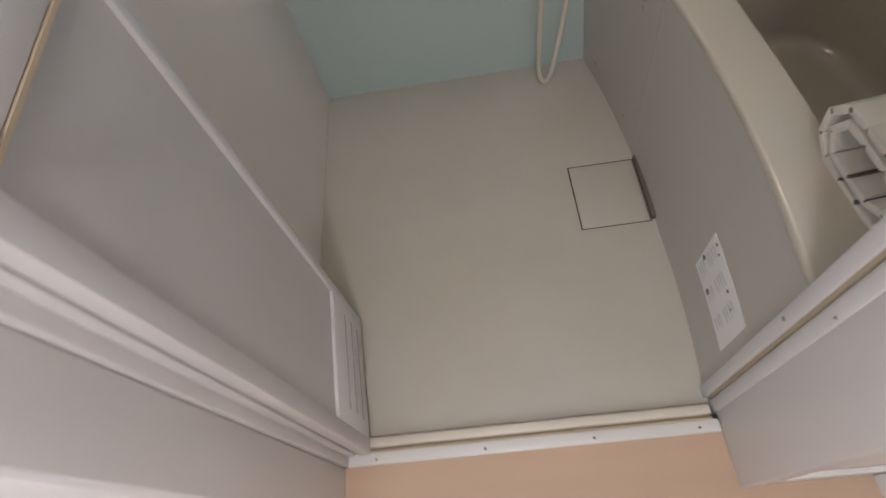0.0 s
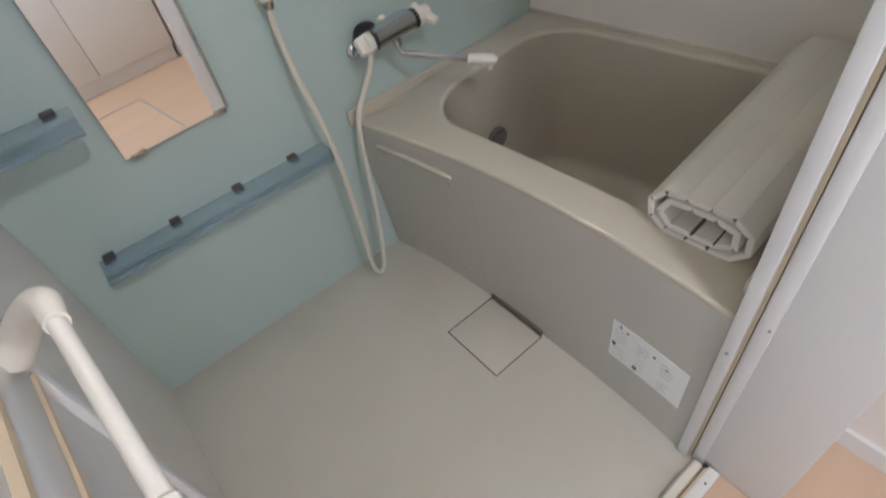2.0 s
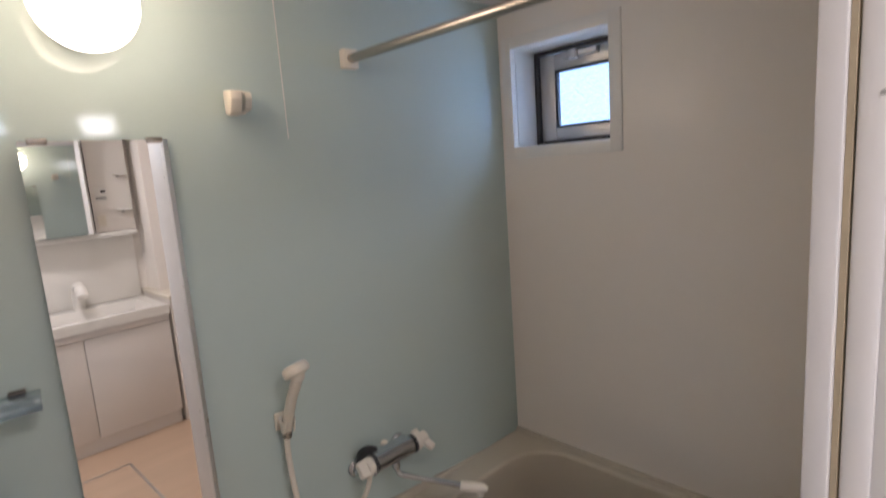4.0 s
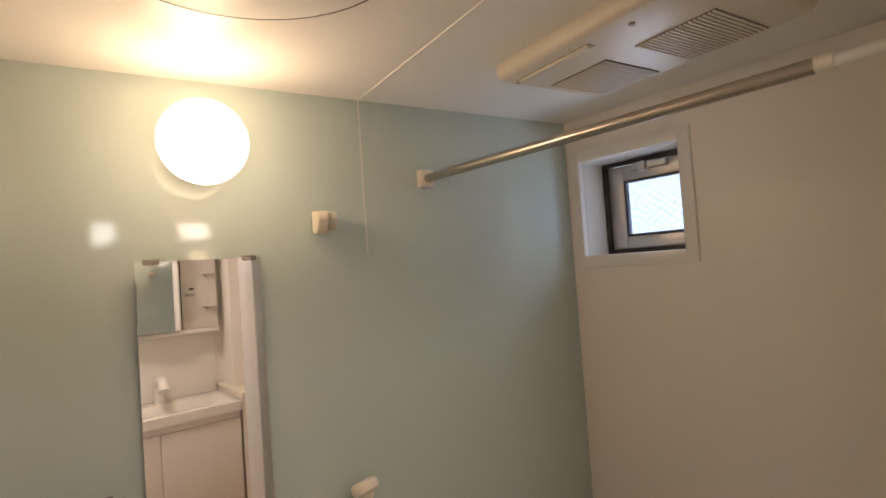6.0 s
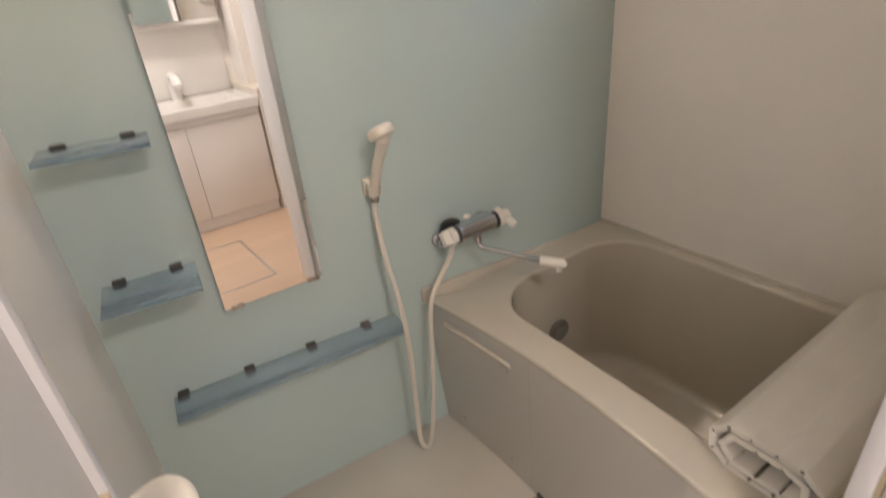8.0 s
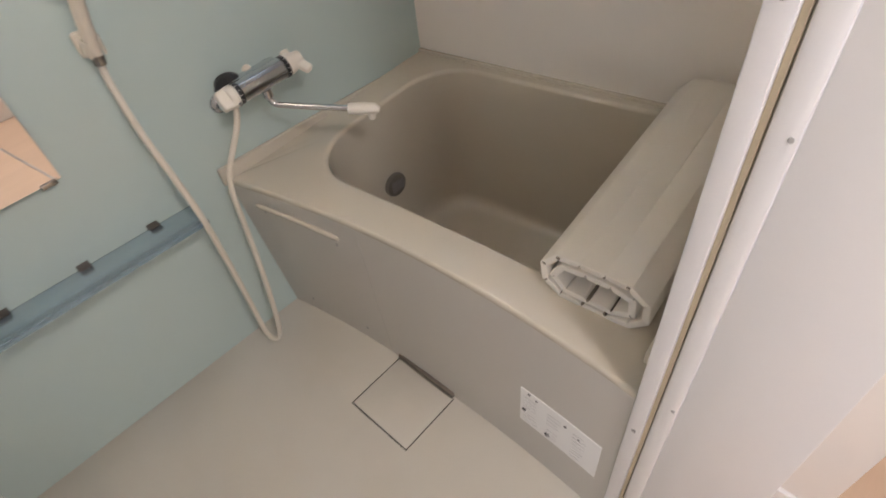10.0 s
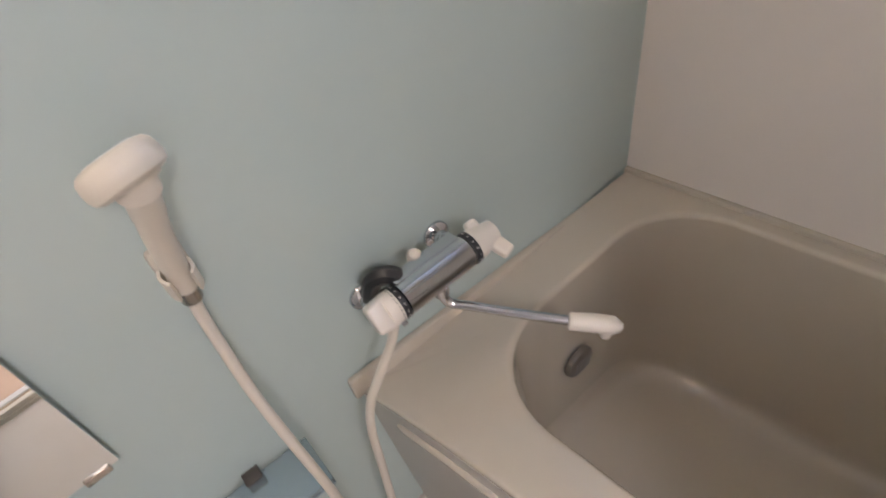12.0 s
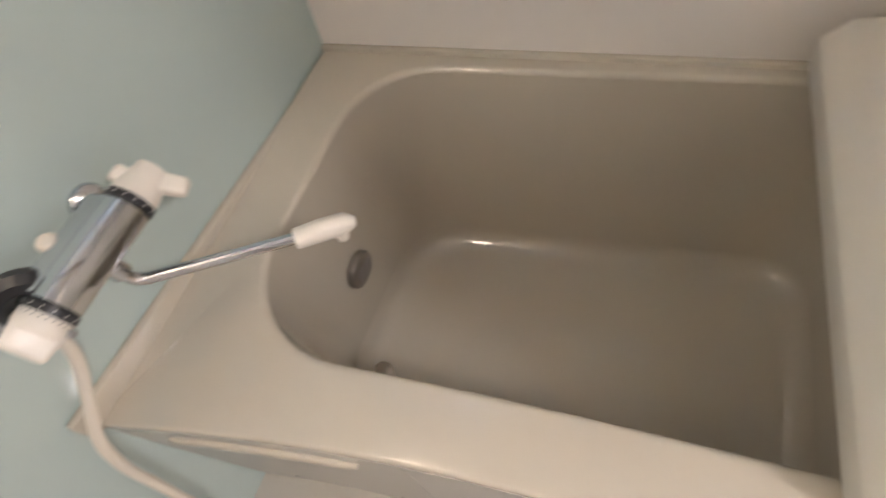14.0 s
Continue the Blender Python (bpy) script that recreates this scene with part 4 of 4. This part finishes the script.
leaf(Matrix.Translation((-0.036, 0.0, 0)) @ Matrix.Rotation(lean * 0.6, 4, "Z"), False)
pb = bmesh.new()
for zz in (0.05, 1.0, 1.95):
    tube(pb, [(-0.045, 0.335, zz - 0.03), (-0.045, 0.335, zz + 0.03)], 0.008, 12)
part("hinge", pb, FRAME, door, "white hinge")

# ---- washstand seen in the mirror ----
VX0, VX1, VF = 0.49, 1.245, -2.36
van = thing("washstand", "white washstand with basin counter and doors", "washstand", ((VX0 + VX1) / 2, VF, WF))
put(van, "carcass", boxes((VX0, VX1, BY, VF - 0.02, WF + 0.09, 0.775, 0.002)), VANITY)
put(van, "kickboard", boxes((VX0 + 0.005, VX1 - 0.005, BY, VF - 0.03, WF, WF + 0.092)), VANITY)
for a, b in ((VX0 + 0.002, 0.7635), (0.7665, VX1 - 0.002)):
    put(van, "door", boxes((a, b, VF - 0.02, VF, WF + 0.095, 0.728, 0.002)), VANITY, "plain white door")
put(van, "drawer", boxes((VX0 + 0.002, VX1 - 0.002, VF - 0.02, VF, 0.732, 0.774, 0.002)), VANITY, "white front rail")
ct = [[(x, y, z) for x, y in ((VX0 - 0.003, BY), (VX1 + 0.003, BY), (VX1 + 0.003, VF + 0.018), (VX0 - 0.003, VF + 0.018))] for z in (0.776, 0.836)]
cx0, cx1, cy0, cy1 = VX0 + 0.05, VX1 - 0.07, BY + 0.13, VF - 0.03
ct += [[(cx0, cy0, 0.836), (cx1, cy0, 0.836), (cx1, cy1, 0.836), (cx0, cy1, 0.836)], [(cx0 + 0.03, cy0 + 0.03, 0.76), (cx1 - 0.03, cy0 + 0.03, 0.76), (cx1 - 0.03, cy1 - 0.03, 0.76), (cx0 + 0.03, cy1 - 0.03, 0.76)]]
put(van, "basin_counter", loft(ct), WHITE, "glossy white basin counter", False)
put(van, "splashback", boxes((VX0, VX1, BY, BY + 0.02, 0.84, 1.29, 0.003)), WHITE, "white splashback")
fa = bmesh.new()
tube(fa, smooth_path([(0.86, BY + 0.07, 0.835), (0.86, BY + 0.075, 0.93), (0.86, BY + 0.11, 0.985), (0.86, BY + 0.17, 0.98), (0.86, BY + 0.205, 0.935)], 6), 0.034, 18)
fau = put(van, "basin_tap", fa, WHITE, "white pull-out tap")
put(van, "tap_band", tube(bmesh.new(), [(0.86, BY + 0.15, 0.983), (0.86, BY + 0.168, 0.9805)], 0.0352, 18), GREY, "grey band", True, fau)

cab = thing("mirror_cabinet", "white cabinet with two mirror doors above washstand", "mirror cabinet", ((VX0 + VX1) / 2, BY, 1.3))
CF = BY + 0.13
put(cab, "back", boxes((VX0, VX1, BY, BY + 0.02, 1.29, 2.05)), WHITE)
put(cab, "base_ledge", boxes((VX0, VX1, BY, CF + 0.012, 1.285, 1.31, 0.004)), WHITE, "white ledge")
put(cab, "side", boxes((VX1 - 0.016, VX1, BY, CF, 1.31, 2.05, 0.002)), WHITE)
put(cab, "mirror_frame", boxes((VX0, VX1 - 0.017, BY + 0.02, CF - 0.001, 1.31, 2.05)), WHITE)
mp = boxes((0, 0.486, 0.0, 0.004, 1.318, 1.93))
mp.transform(Matrix.Translation((VX0 + 0.01, CF, 0)) @ Matrix.Rotation(radians(7), 4, "Z"))
put(cab, "mirror_door", mp, MIRROR, "clear mirror door slightly ajar", False)
put(cab, "mirror_door", boxes((1.011, VX1 - 0.001, CF, CF + 0.004, 1.318, 1.93)), MIRROR, "clear mirror door", False)
put(cab, "door_gap", boxes((1.0055, 1.0105, CF - 0.001, CF + 0.0045, 1.318, 1.93)), SHADOWGAP, "dark gap between the mirror doors")
plate = thing("switch_plate", "white switch plate with small grey switches on papered wall", "switch plate", (1.42, -1.32, 1.56))
put(plate, "cover", boxes((1.372, 1.468, -1.327, -1.318, 1.50, 1.62, 0.002)), WHITE)
for k in range(4):
    put(plate, "switch", boxes((1.38 + 0.021 * k, 1.396 + 0.021 * k, -1.331, -1.327, 1.515, 1.54, 0.001)), GREY, "small switch")
put(plate, "indicator", boxes((1.42, 1.46, -1.329, -1.327, 1.575, 1.595, 0.001)), BLACK, "dark indicator window")
socket = thing("wall_socket", "white wall socket on papered wall", "socket", (1.40, -1.32, 1.33))
put(socket, "cover", boxes((1.37, 1.43, -1.326, -1.318, 1.28, 1.38, 0.002)), CREAM)
for zz in (1.405, 1.72):
    ws = thing("wall_shelf", "small white shelf fixed to papered washroom wall", "shelf", (1.62, -1.318, zz), "white washroom shelves")
    put(ws, "board", boxes((1.53, 1.748, -1.42, -1.318, zz, zz + 0.015, 0.003)), WHITE)
    put(ws, "bracket", boxes((1.56, 1.57, -1.40, -1.318, zz - 0.02, zz, 0.002)), SILVER, "metal bracket")
lt = put(cab, "lamp_housing", boxes((VX0, VX1, BY, CF + 0.03, 1.935, 2.06, 0.004)), WHITE, "white lamp housing")
put(cab, "lamp_cover", boxes((0.62, 0.80, CF + 0.03, CF + 0.04, 1.94, 2.05, 0.003)), VLIGHT, "lit white lamp cover", True, lt)

# unseen fixture, added to go with the assumed washroom lamp
cl = thing("added_ceiling_lamp", "unseen round white ceiling lamp added to light the washroom", "ceiling lamp", (0.5, -2.05, WH))
lb = bmesh.new()
lathe(lb, [(0.0, -0.018), (0.14, -0.018), (0.155, -0.008), (0.16, 0.0), (0.0, 0.0)], Matrix.Translation((0.5, -2.05, WH)), 40)
put(cl, "shade", lb, glow("lit_shade", (1.0, 0.88, 0.74), 3.0), "lit white shade")
